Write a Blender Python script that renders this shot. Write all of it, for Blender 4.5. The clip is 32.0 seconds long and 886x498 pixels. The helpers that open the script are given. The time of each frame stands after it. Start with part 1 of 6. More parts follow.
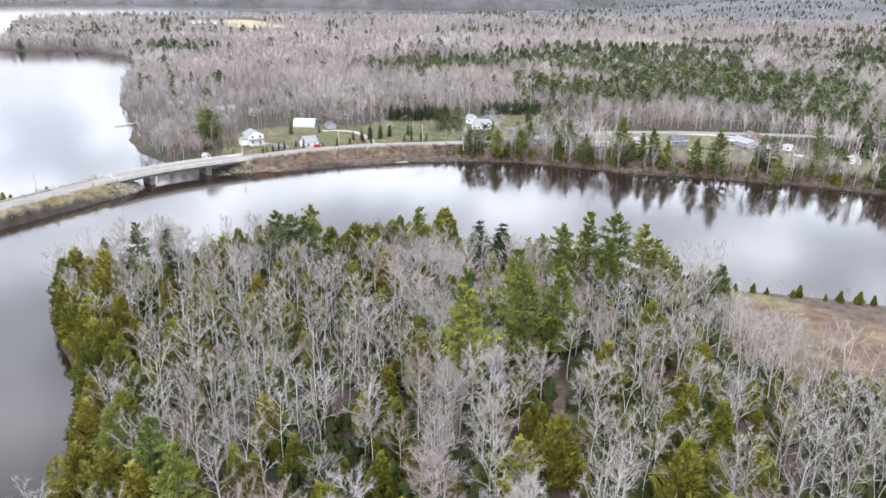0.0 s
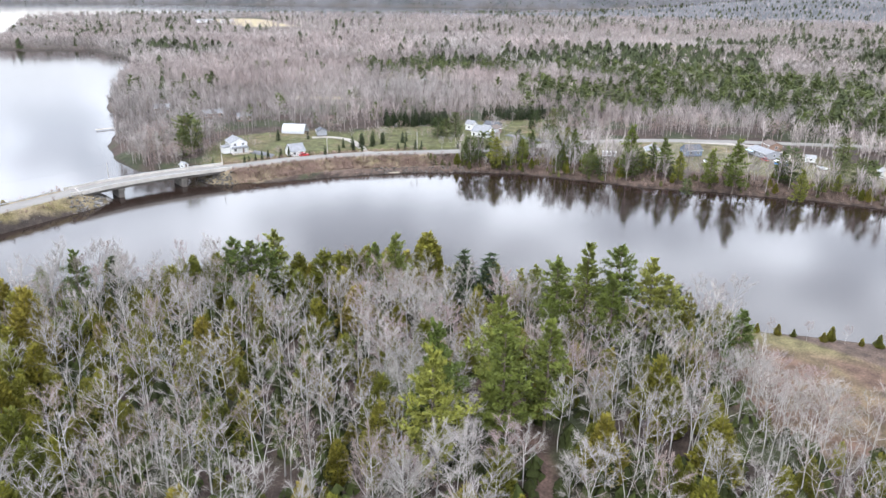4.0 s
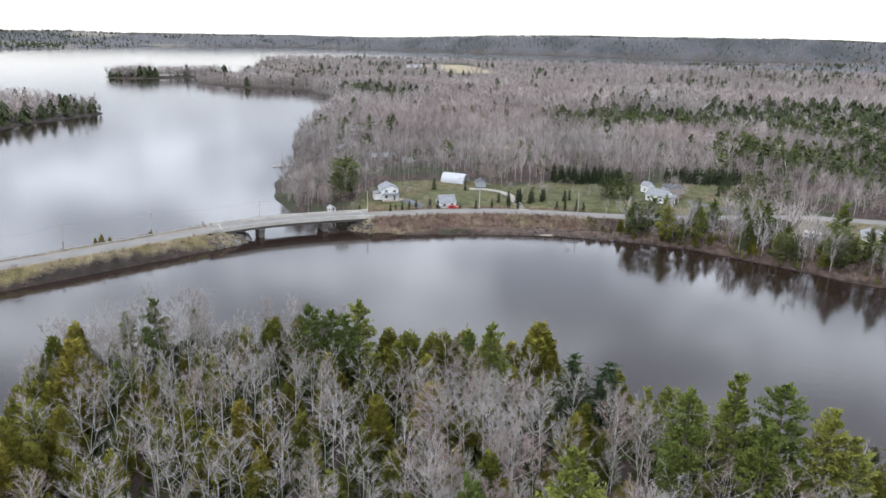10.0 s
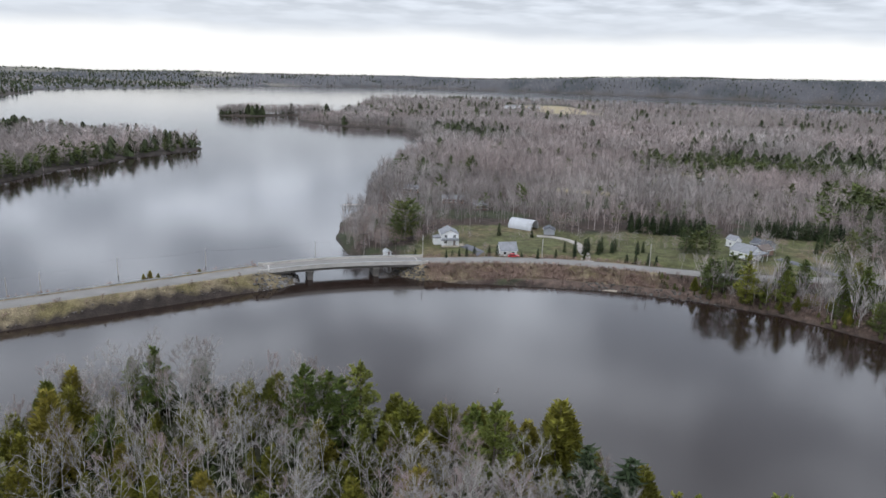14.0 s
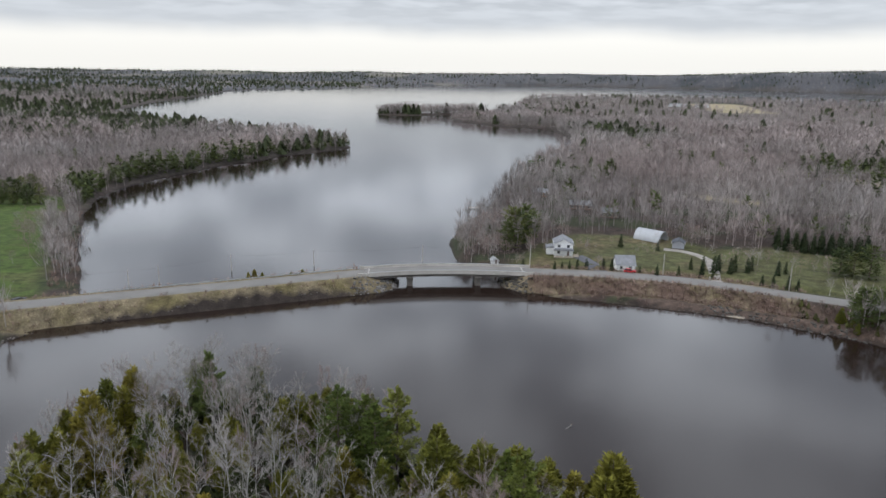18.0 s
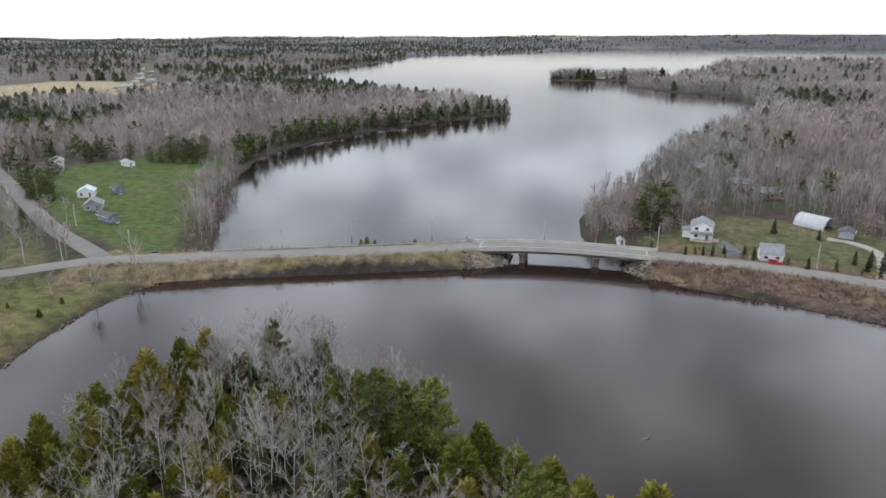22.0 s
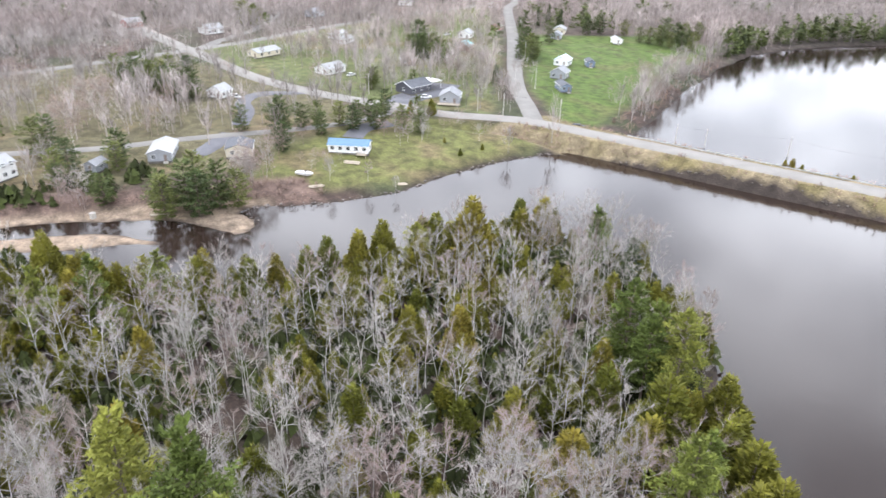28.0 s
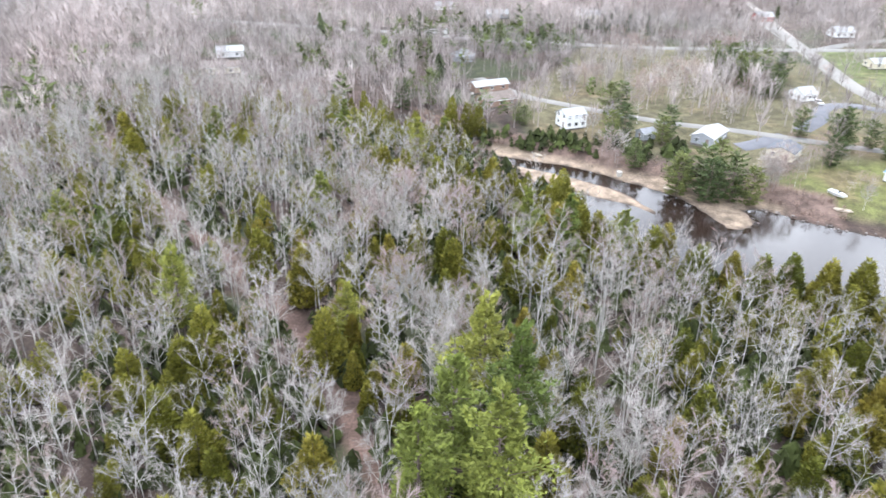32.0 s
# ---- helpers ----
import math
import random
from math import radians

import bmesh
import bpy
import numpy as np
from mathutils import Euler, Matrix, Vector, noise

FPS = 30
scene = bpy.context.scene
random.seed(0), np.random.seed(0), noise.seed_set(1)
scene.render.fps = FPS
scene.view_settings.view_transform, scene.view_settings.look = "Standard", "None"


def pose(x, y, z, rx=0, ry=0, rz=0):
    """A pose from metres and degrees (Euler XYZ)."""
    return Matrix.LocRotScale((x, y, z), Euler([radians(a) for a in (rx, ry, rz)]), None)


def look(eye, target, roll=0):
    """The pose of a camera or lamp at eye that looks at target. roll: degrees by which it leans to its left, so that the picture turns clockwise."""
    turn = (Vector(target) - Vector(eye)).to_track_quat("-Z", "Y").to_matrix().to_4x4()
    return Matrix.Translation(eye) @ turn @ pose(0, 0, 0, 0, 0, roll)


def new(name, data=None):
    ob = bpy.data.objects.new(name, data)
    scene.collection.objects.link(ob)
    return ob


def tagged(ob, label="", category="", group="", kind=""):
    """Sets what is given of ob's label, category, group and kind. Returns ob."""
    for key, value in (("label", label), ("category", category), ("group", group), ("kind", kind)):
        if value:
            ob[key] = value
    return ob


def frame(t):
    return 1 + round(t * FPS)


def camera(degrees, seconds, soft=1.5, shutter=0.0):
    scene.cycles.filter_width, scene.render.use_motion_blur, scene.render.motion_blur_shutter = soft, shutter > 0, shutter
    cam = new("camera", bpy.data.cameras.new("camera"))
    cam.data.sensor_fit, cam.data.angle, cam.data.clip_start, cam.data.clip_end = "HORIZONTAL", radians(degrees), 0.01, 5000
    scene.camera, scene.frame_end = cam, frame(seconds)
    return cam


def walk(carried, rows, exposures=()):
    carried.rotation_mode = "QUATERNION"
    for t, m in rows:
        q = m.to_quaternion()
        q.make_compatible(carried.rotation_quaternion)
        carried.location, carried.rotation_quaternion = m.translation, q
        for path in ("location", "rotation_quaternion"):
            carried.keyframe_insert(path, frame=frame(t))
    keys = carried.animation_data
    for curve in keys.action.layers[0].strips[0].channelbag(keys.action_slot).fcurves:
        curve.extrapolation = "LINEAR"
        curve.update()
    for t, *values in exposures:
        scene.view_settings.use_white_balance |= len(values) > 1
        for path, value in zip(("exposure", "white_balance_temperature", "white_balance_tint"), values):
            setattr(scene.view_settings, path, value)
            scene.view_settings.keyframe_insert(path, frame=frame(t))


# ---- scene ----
cam = camera(64.7, 32.0, soft=1.5, shutter=0.3)
PATH = [
    (0, (-114.231, -272.629, 77.509), (-112.974, -271.233, 76.824), 0.7),
    (0.5, (-111.465, -270.781, 77.515), (-110.21, -269.384, 76.83), 0.7),
    (1, (-108.67, -268.996, 77.522), (-107.415, -267.598, 76.835), 0.7),
    (1.5, (-105.831, -267.269, 77.529), (-104.578, -265.87, 76.841), 0.6),
    (2, (-102.977, -265.57, 77.532), (-101.725, -264.171, 76.843), 0.6),
    (2.5, (-100.157, -263.907, 77.506), (-98.905, -262.508, 76.817), 0.7),
    (4.5, (-89.198, -257.354, 77.044), (-87.982, -255.92, 76.363), 0.8),
    (5, (-86.476, -255.758, 76.953), (-85.285, -254.296, 76.287), 0.8),
    (5.5, (-83.72, -254.247, 76.843), (-82.553, -252.76, 76.189), 0.9),
    (6, (-80.909, -252.812, 76.715), (-79.77, -251.303, 76.064), 0.9),
    (6.5, (-78.048, -251.438, 76.576), (-76.939, -249.905, 75.926), 1.0),
    (7, (-75.2, -250.09, 76.435), (-74.119, -248.536, 75.787), 1.1),
    (7.5, (-72.372, -248.842, 76.312), (-71.321, -247.268, 75.667), 1.2),
    (8, (-69.545, -247.636, 76.214), (-68.523, -246.04, 75.574), 1.3),
    (8.5, (-66.707, -246.471, 76.162), (-65.715, -244.852, 75.533), 1.3),
    (9, (-63.82, -245.344, 76.148), (-62.878, -243.689, 75.535), 1.4),
    (9.5, (-60.921, -244.246, 76.156), (-60.054, -242.546, 75.558), 1.4),
    (10, (-58.047, -243.218, 76.165), (-57.249, -241.477, 75.588), 1.6),
    (10.5, (-55.262, -242.179, 76.153), (-54.496, -240.415, 75.603), 1.6),
    (11, (-52.544, -241.164, 76.162), (-51.776, -239.393, 75.64), 1.7),
    (11.5, (-49.834, -240.233, 76.197), (-49.063, -238.455, 75.703), 1.6),
    (12, (-47.04, -239.408, 76.248), (-46.306, -237.609, 75.773), 1.6),
    (12.5, (-44.169, -238.421, 76.347), (-43.484, -236.603, 75.872), 1.6),
    (13, (-41.309, -237.24, 76.463), (-40.672, -235.405, 75.986), 1.6),
    (13.5, (-38.494, -235.946, 76.559), (-37.907, -234.095, 76.081), 1.7),
    (14, (-35.729, -234.62, 76.644), (-35.191, -232.754, 76.164), 1.8),
    (14.5, (-32.962, -233.32, 76.743), (-32.474, -231.441, 76.261), 1.7),
    (16.5, (-21.649, -228.256, 77.568), (-21.37, -226.337, 77.078), 1.6),
    (17, (-18.687, -227.062, 77.662), (-18.469, -225.135, 77.171), 1.6),
    (17.5, (-15.612, -225.92, 77.737), (-15.457, -223.988, 77.243), 1.3),
    (18, (-12.468, -224.742, 77.8), (-12.379, -222.806, 77.305), 1.0),
    (18.5, (-9.36, -223.469, 77.855), (-9.339, -221.53, 77.363), 0.3),
    (19, (-6.409, -222.009, 77.893), (-6.452, -220.072, 77.396), 0.3),
    (19.5, (-3.645, -220.308, 77.906), (-3.751, -218.375, 77.403), 0.2),
    (20, (-1.008, -218.49, 77.908), (-1.177, -216.564, 77.395), 0.2),
    (20.5, (1.578, -216.675, 77.889), (1.347, -214.759, 77.363), 0.1),
    (21, (4.17, -214.937, 77.844), (3.88, -213.033, 77.302), 0.1),
    (21.5, (6.787, -213.272, 77.792), (6.438, -211.385, 77.23), 0.0),
    (22, (9.485, -211.615, 77.749), (9.078, -209.748, 77.158), 0.1),
    (22.5, (12.27, -209.94, 77.715), (11.807, -208.095, 77.094), 0.1),
    (23, (15.077, -208.292, 77.674), (14.559, -206.473, 77.024), 0.1),
    (23.5, (17.875, -206.674, 77.633), (17.303, -204.883, 76.951), 0.1),
    (24, (20.586, -205.066, 77.608), (19.954, -203.31, 76.888), 0.1),
    (24.5, (23.161, -203.448, 77.591), (22.432, -201.746, 76.835), 0.0),
    (25, (25.612, -201.852, 77.561), (24.778, -200.217, 76.766), -0.0),
    (25.5, (27.961, -200.279, 77.521), (27.018, -198.724, 76.688), 0.3),
    (27.5, (37.085, -194.054, 77.245), (35.725, -192.886, 76.358), 1.1),
    (28, (39.107, -192.297, 77.21), (37.648, -191.257, 76.322), 1.4),
    (28.5, (40.934, -190.356, 77.174), (39.374, -189.478, 76.282), 1.4),
    (29, (42.663, -188.211, 77.137), (41.02, -187.508, 76.239), 1.2),
    (29.5, (44.347, -185.845, 77.108), (42.64, -185.326, 76.203), 1.2),
    (30, (45.98, -183.254, 77.087), (44.231, -182.924, 76.175), 1.1),
    (30.5, (47.555, -180.543, 77.078), (45.782, -180.404, 76.161), 1.0),
    (31, (48.987, -177.795, 77.073), (47.212, -177.852, 76.153), 0.9),
    (31.5, (50.296, -175.039, 77.072), (48.539, -175.288, 76.149), 0.8),
    (32, (51.544, -172.273, 77.075), (49.823, -172.713, 76.154), 0.5),
]
walk(cam, [(t, look(eye, target, roll)) for t, eye, target, roll in PATH],
     exposures=[(0, 0.74, 6350, 12), (5, 0.64, 6300, 11), (9, 0.24, 6300, 10), (11, -0.12, 6300, 10), (13, -0.35, 6250, 10), (17, -0.57, 6350, 9), (20, -0.62, 6400, 9), (22, -0.38, 6450, 9), (24, 0.1, 6500, 10), (26, 0.52, 6550, 12), (28, 0.9, 6500, 12), (30, 1.13, 6400, 12), (31, 1.15, 6350, 11), (32, 1.22, 6250, 10)])

# ---- world and sun ----
world = bpy.data.worlds.new("overcast_sky")
scene.world = world
world.use_nodes = True
wn, wl = world.node_tree.nodes, world.node_tree.links
wn.clear()


def wnode(kind, **kw):
    n = wn.new(kind)
    for k, v in kw.items():
        n.inputs[k].default_value = v
    return n


def wmath(op, a, b=None):
    n = wn.new("ShaderNodeMath")
    n.operation = op
    for k, v in enumerate((a, b)):
        if v is None:
            continue
        if isinstance(v, (int, float)):
            n.inputs[k].default_value = v
        else:
            wl.new(v, n.inputs[k])
    return n.outputs[0]


coord = wn.new("ShaderNodeTexCoord")
sep = wn.new("ShaderNodeSeparateXYZ")
wl.new(coord.outputs["Generated"], sep.inputs[0])
up = wmath("MAXIMUM", sep.outputs["Z"], 0.0)
low = wmath("ADD", up, 0.09)
comb = wn.new("ShaderNodeCombineXYZ")
wl.new(wmath("DIVIDE", sep.outputs["X"], low), comb.inputs[0])
wl.new(wmath("DIVIDE", sep.outputs["Y"], low), comb.inputs[1])
cloud = wn.new("ShaderNodeTexNoise")
cloud.inputs["Scale"].default_value = 1.9
cloud.inputs["Detail"].default_value = 3.0
cloud.inputs["Roughness"].default_value = 0.52
wl.new(comb.outputs[0], cloud.inputs["Vector"])
deck = wn.new("ShaderNodeValToRGB")
deck.color_ramp.elements[0].position, deck.color_ramp.elements[0].color = 0.42, (0.45, 0.49, 0.56, 1)
deck.color_ramp.elements[1].position, deck.color_ramp.elements[1].color = 0.60, (1.14, 1.2, 1.3, 1)
wl.new(cloud.outputs["Fac"], deck.inputs["Fac"])
edge = wn.new("ShaderNodeTexNoise")
edge.inputs["Scale"].default_value = 3.0
edge.inputs["Detail"].default_value = 4.0
wl.new(coord.outputs["Generated"], edge.inputs["Vector"])
rim = wn.new("ShaderNodeMapRange")
rim.interpolation_type = "SMOOTHSTEP"
rim.inputs["From Min"].default_value, rim.inputs["From Max"].default_value = 0.036, 0.066
wl.new(wmath("ADD", up, wmath("MULTIPLY", wmath("SUBTRACT", edge.outputs["Fac"], 0.5), 0.045)), rim.inputs["Value"])
sky = wn.new("ShaderNodeTexSky")
sky.sky_type, sky.sun_disc = "NISHITA", False
sky.sun_elevation, sky.sun_rotation = radians(47), radians(246)
sky_dim = wn.new("ShaderNodeMixRGB")
sky_dim.blend_type = "MULTIPLY"
sky_dim.inputs[0].default_value, sky_dim.inputs[2].default_value = 1.0, (0.05, 0.05, 0.05, 1)
wl.new(sky.outputs[0], sky_dim.inputs[1])
mix = wn.new("ShaderNodeMixRGB")
mix.inputs[1].default_value = (1.66, 1.62, 1.54, 1)
wl.new(rim.outputs[0], mix.inputs[0])
calm = wn.new("ShaderNodeMapRange")
calm.interpolation_type = "SMOOTHSTEP"
calm.inputs["From Min"].default_value, calm.inputs["From Max"].default_value = 0.05, 0.17
calm.inputs["To Min"].default_value = 0.08
wl.new(up, calm.inputs["Value"])
even = wn.new("ShaderNodeMixRGB")
even.inputs[1].default_value = (1.02, 1.06, 1.12, 1)
wl.new(calm.outputs[0], even.inputs[0])
wl.new(deck.outputs[0], even.inputs[2])
wl.new(even.outputs[0], mix.inputs[2])
veil = wn.new("ShaderNodeMixRGB")
veil.inputs[0].default_value = 0.9
wl.new(sky_dim.outputs[0], veil.inputs[1])
wl.new(mix.outputs[0], veil.inputs[2])
back = wn.new("ShaderNodeBackground")
gain = wn.new("ShaderNodeValToRGB")
gain.color_ramp.interpolation = "EASE"
for pos, val in ((0.0, 0.95), (0.10, 1.12), (0.18, 2.25), (0.32, 2.8), (0.6, 2.05), (1.0, 1.75)):
    e = gain.color_ramp.elements[0] if pos == 0.0 else (gain.color_ramp.elements[-1] if pos == 1.0 else gain.color_ramp.elements.new(pos))
    e.position, e.color = pos, (val, val, val, 1)
wl.new(up, gain.inputs["Fac"])
wl.new(gain.outputs[0], back.inputs["Strength"])
wl.new(veil.outputs[0], back.inputs["Color"])
wout = wn.new("ShaderNodeOutputWorld")
wl.new(back.outputs[0], wout.inputs["Surface"])

sun = new("sun", bpy.data.lights.new("sun", "SUN"))
sun.data.energy, sun.data.angle, sun.data.color = 1.1, radians(14), (1.0, 0.97, 0.94)
sun.matrix_world = look((0, 0, 0), (0.62, 0.28, -0.73))


# ---- materials ----
def mat(name, color, rough=0.9, vary=0.25, scale=0.5, fine=8.0, metal=0.0, bump=0.0, attribute="", by_object=0.0, spec=0.3):
    """Procedural surface: base colour, changed at two scales of noise and, if asked, from object to object."""
    m = bpy.data.materials.new(name)
    m.use_nodes = True
    n, l = m.node_tree.nodes, m.node_tree.links
    b = n["Principled BSDF"]
    b.inputs["Roughness"].default_value, b.inputs["Metallic"].default_value = rough, metal
    b.inputs["Specular IOR Level"].default_value = spec
    geo = n.new("ShaderNodeNewGeometry")
    if attribute:
        a = n.new("ShaderNodeAttribute")
        a.attribute_name = attribute
        base = a.outputs["Color"]
    else:
        c = n.new("ShaderNodeRGB")
        c.outputs[0].default_value = (*color, 1)
        base = c.outputs[0]
    total = None
    for sc, w in ((scale, vary), (fine, vary * 0.8)):
        t = n.new("ShaderNodeTexNoise")
        t.inputs["Scale"].default_value, t.inputs["Detail"].default_value = sc, 5.0
        l.new(geo.outputs["Position"], t.inputs["Vector"])
        r = n.new("ShaderNodeMapRange")
        r.inputs["From Min"].default_value, r.inputs["From Max"].default_value = 0.3, 0.7
        r.inputs["To Min"].default_value, r.inputs["To Max"].default_value = 1 - w, 1 + w
        l.new(t.outputs["Fac"], r.inputs["Value"])
        if total is None:
            total = r.outputs[0]
        else:
            mm = n.new("ShaderNodeMath")
            mm.operation = "MULTIPLY"
            l.new(total, mm.inputs[0]), l.new(r.outputs[0], mm.inputs[1])
            total = mm.outputs[0]
        last = t
    if by_object:
        o = n.new("ShaderNodeObjectInfo")
        r = n.new("ShaderNodeMapRange")
        r.inputs["To Min"].default_value, r.inputs["To Max"].default_value = 1 - by_object, 1 + by_object
        l.new(o.outputs["Random"], r.inputs["Value"])
        mm = n.new("ShaderNodeMath")
        mm.operation = "MULTIPLY"
        l.new(total, mm.inputs[0]), l.new(r.outputs[0], mm.inputs[1])
        total = mm.outputs[0]
        hue = n.new("ShaderNodeHueSaturation")
        rr = n.new("ShaderNodeMapRange")
        rr.inputs["To Min"].default_value, rr.inputs["To Max"].default_value = 0.5 + by_object * 0.08, 0.5 - by_object * 0.08
        l.new(o.outputs["Random"], rr.inputs["Value"])
        l.new(rr.outputs[0], hue.inputs["Hue"])
        l.new(base, hue.inputs["Color"])
        base = hue.outputs[0]
    vm = n.new("ShaderNodeVectorMath")
    vm.operation = "SCALE"
    l.new(base, vm.inputs[0]), l.new(total, vm.inputs["Scale"])
    l.new(vm.outputs[0], b.inputs["Base Color"])
    if bump:
        bp = n.new("ShaderNodeBump")
        bp.inputs["Strength"].default_value, bp.inputs["Distance"].default_value = 0.6, bump
        l.new(last.outputs["Fac"], bp.inputs["Height"])
        l.new(bp.outputs[0], b.inputs["Normal"])
    return m


M_GROUND = mat("ground_cover", (0.2, 0.15, 0.1), 0.95, 0.42, 0.30, 2.2, bump=0.25, attribute="cover")
M_ASPHALT = mat("worn_asphalt", (0.225, 0.212, 0.197), 0.9, 0.10, 0.15, 3.0, bump=0.01)
M_SIDE = mat("chip_seal_road", (0.205, 0.195, 0.183), 0.95, 0.12, 0.15, 3.0)
M_DRIVE = mat("driveway_asphalt", (0.13, 0.13, 0.145), 0.9, 0.15, 0.2, 3.0)
M_GRAVEL = mat("gravel_drive", (0.33, 0.30, 0.27), 0.95, 0.2, 0.3, 4.0)
M_CONC = mat("weathered_concrete", (0.46, 0.43, 0.39), 0.85, 0.15, 0.3, 2.0)
# old concrete, its base colour darkened to carry the shade under the bridge
M_CONC_OLD = mat("old_concrete_shade_dark", (0.13, 0.118, 0.105), 0.9, 0.3, 0.4, 2.0)
M_DARK = mat("dark_steel", (0.05, 0.05, 0.055), 0.6, 0.2)
M_GALV = mat("galvanised_steel", (0.45, 0.46, 0.47), 0.5, 0.1, metal=0.6)
M_WOOD = mat("grey_wood_pole", (0.46, 0.43, 0.39), 0.9, 0.15, 1.0, 6.0)
M_ROCK = mat("riprap_rock", (0.20, 0.18, 0.165), 0.9, 0.3, 0.8, 4.0, by_object=0.35)
M_BARK = mat("pale_bark", (0.50, 0.475, 0.445), 0.9, 0.2, 1.0, 5.0, by_object=0.22)
M_TWIG = mat("grey_twigs", (0.355, 0.325, 0.302), 0.9, 0.15, 0.4, 3.0, by_object=0.22)
M_TWIG_BROWN = mat("brown_twigs", (0.29, 0.230, 0.209), 0.9, 0.15, 0.4, 3.0, by_object=0.22)
M_PBARK = mat("dark_bark", (0.14, 0.11, 0.09), 0.95, 0.2, 1.0, 5.0)
M_NEEDLE = mat("pine_needles", (0.128, 0.148, 0.026), 0.8, 0.35, 0.5, 2.0, by_object=0.35)
M_CEDAR = mat("cedar_sprays", (0.158, 0.150, 0.020), 0.8, 0.35, 0.5, 2.0, by_object=0.35)
M_PINE_DARK = mat("dark_pine_needles", (0.085, 0.105, 0.030), 0.8, 0.35, 0.5, 2.0, by_object=0.35)
M_SPRUCE = mat("spruce_needles", (0.036, 0.052, 0.020), 0.8, 0.3, 0.5, 2.0, by_object=0.3)
M_STUFF = mat("woodland_mix", (0.3, 0.3, 0.3), 0.9, 0.22, 0.25, 2.0, attribute="cover")

M_WATER = bpy.data.materials.new("peaty_water")
M_WATER.use_nodes = True
_n, _l = M_WATER.node_tree.nodes, M_WATER.node_tree.links
_b = _n["Principled BSDF"]
_b.inputs["Base Color"].default_value = (0.022, 0.014, 0.011, 1)
_b.inputs["Roughness"].default_value, _b.inputs["IOR"].default_value = 0.10, 1.40
_geo = _n.new("ShaderNodeNewGeometry")
_h = None
for _sc, _w in ((0.35, 0.5), (1.6, 0.35), (0.03, 0.6)):
    _t = _n.new("ShaderNodeTexNoise")
    _t.inputs["Scale"].default_value, _t.inputs["Detail"].default_value = _sc, 3.0
    _l.new(_geo.outputs["Position"], _t.inputs["Vector"])
    _m = _n.new("ShaderNodeMath")
    _m.operation = "MULTIPLY_ADD"
    _m.inputs[1].default_value = _w
    _l.new(_t.outputs["Fac"], _m.inputs[0])
    if _h is not None:
        _l.new(_h, _m.inputs[2])
    _h = _m.outputs[0]
_bp = _n.new("ShaderNodeBump")
_bp.inputs["Strength"].default_value, _bp.inputs["Distance"].default_value = 0.16, 0.12
_l.new(_h, _bp.inputs["Height"])
_l.new(_bp.outputs[0], _b.inputs["Normal"])

# ---- plan: shores, roads, clearings (metres) ----
POND_WEST = [(-18, 14), (-29, 13.8), (-66, 3.6), (-97, -10), (-123, -22), (-130, -33), (-132, -47), (-130, -70), (-126, -92), (-128, -109),
             (-133, -121), (-137, -130), (-136, -136), (-128, -133), (-123, -137), (-122, -142), (-131, -147), (-140, -153), (-146, -163), (-152, -174), (-157, -188),
             (-159, -204), (-166, -225), (-181, -250), (-176, -254), (-160, -228), (-153.5, -204), (-150.5, -190), (-146, -178.5), (-138, -165.5), (-128, -158), (-124, -157)]
POND_WOOD = [(-130, -165), (-135, -180), (-143, -193), (-138, -194), (-128, -180), (-117, -177), (-108, -172), (-99, -163), (-93, -150), (-87.5, -137), (-85, -119), (-82, -95), (-79, -80), (-70, -72), (-55, -69), (-40, -75),
             (-22, -84), (-12, -97), (-2, -106), (6, -112), (14, -112), (22, -118), (30, -130), (34, -145), (45, -165), (60, -180), (70, -195),
             (78, -206), (90, -226), (110, -262), (140, -320), (200, -420), (300, -520)]
POND_EAST = [(380, -480), (320, -400), (260, -290), (230, -220), (215, -184), (201, -153), (177, -113), (163, -95), (152, -70), (140, -48), (119, -26), (95, -9),
             (62, 3), (42, 9.5), (27, 15), (22, 20)]
BAY_EAST = [(21, 35), (15, 48), (8, 56), (5, 67), (4, 90), (10, 120), (31, 177), (46, 239), (70, 305), (99, 399), (159, 510), (180, 640), (174, 765), (106, 810), (53, 905),
            (58, 950), (100, 970), (150, 1080), (220, 1400), (300, 1800), (420, 2060), (700, 2150), (1300, 2020), (2200, 1720), (3400, 1350)]
BAY_WEST = [(4200, 1700), (3100, 2700), (1900, 3600), (900, 4150), (388, 3720), (55, 3350), (-234, 2930), (-381, 2570), (-553, 2450), (-616, 2123), (-575, 1737), (-582, 1475), (-537, 1058), (-450, 850), (-290, 700), (-150, 590), (-84, 525), (-73, 491), (-105, 447),
            (-134, 403), (-170, 347), (-186, 290), (-197, 250), (-202, 204), (-182, 134), (-156, 72), (-142, 45), (-128, 15), (-122, 5), (-107, 10), (-72, 23), (-36, 37), (-19, 41)]
WATER = np.array(POND_WEST + POND_WOOD + POND_EAST + BAY_EAST + BAY_WEST, float)
ISLANDS = [(-22, 1052, 54, 26), (66, 1076, 40, 15), (114, 1092, 42, 8)]
HIGHWAY = [(-436, -95), (-389, -90), (-324, -84), (-270, -80), (-235, -71), (-208, -59), (-195, -51), (-176, -42), (-160, -27), (-150, -19), (-131, -12), (-103, -2), (-67, 11), (-29, 25), (0, 30),
           (30, 27.5), (60, 23.5), (84, 17), (101, 9), (122, -3), (148, -17), (180, -27), (215, -40), (260, -75), (330, -150), (420, -230)]
SIDE_ROAD = [(-150, -17), (-168, -5), (-194, 12), (-238, 47), (-290, 90), (-333, 124), (-396, 174), (-426, 207), (-520, 300), (-700, 430)]
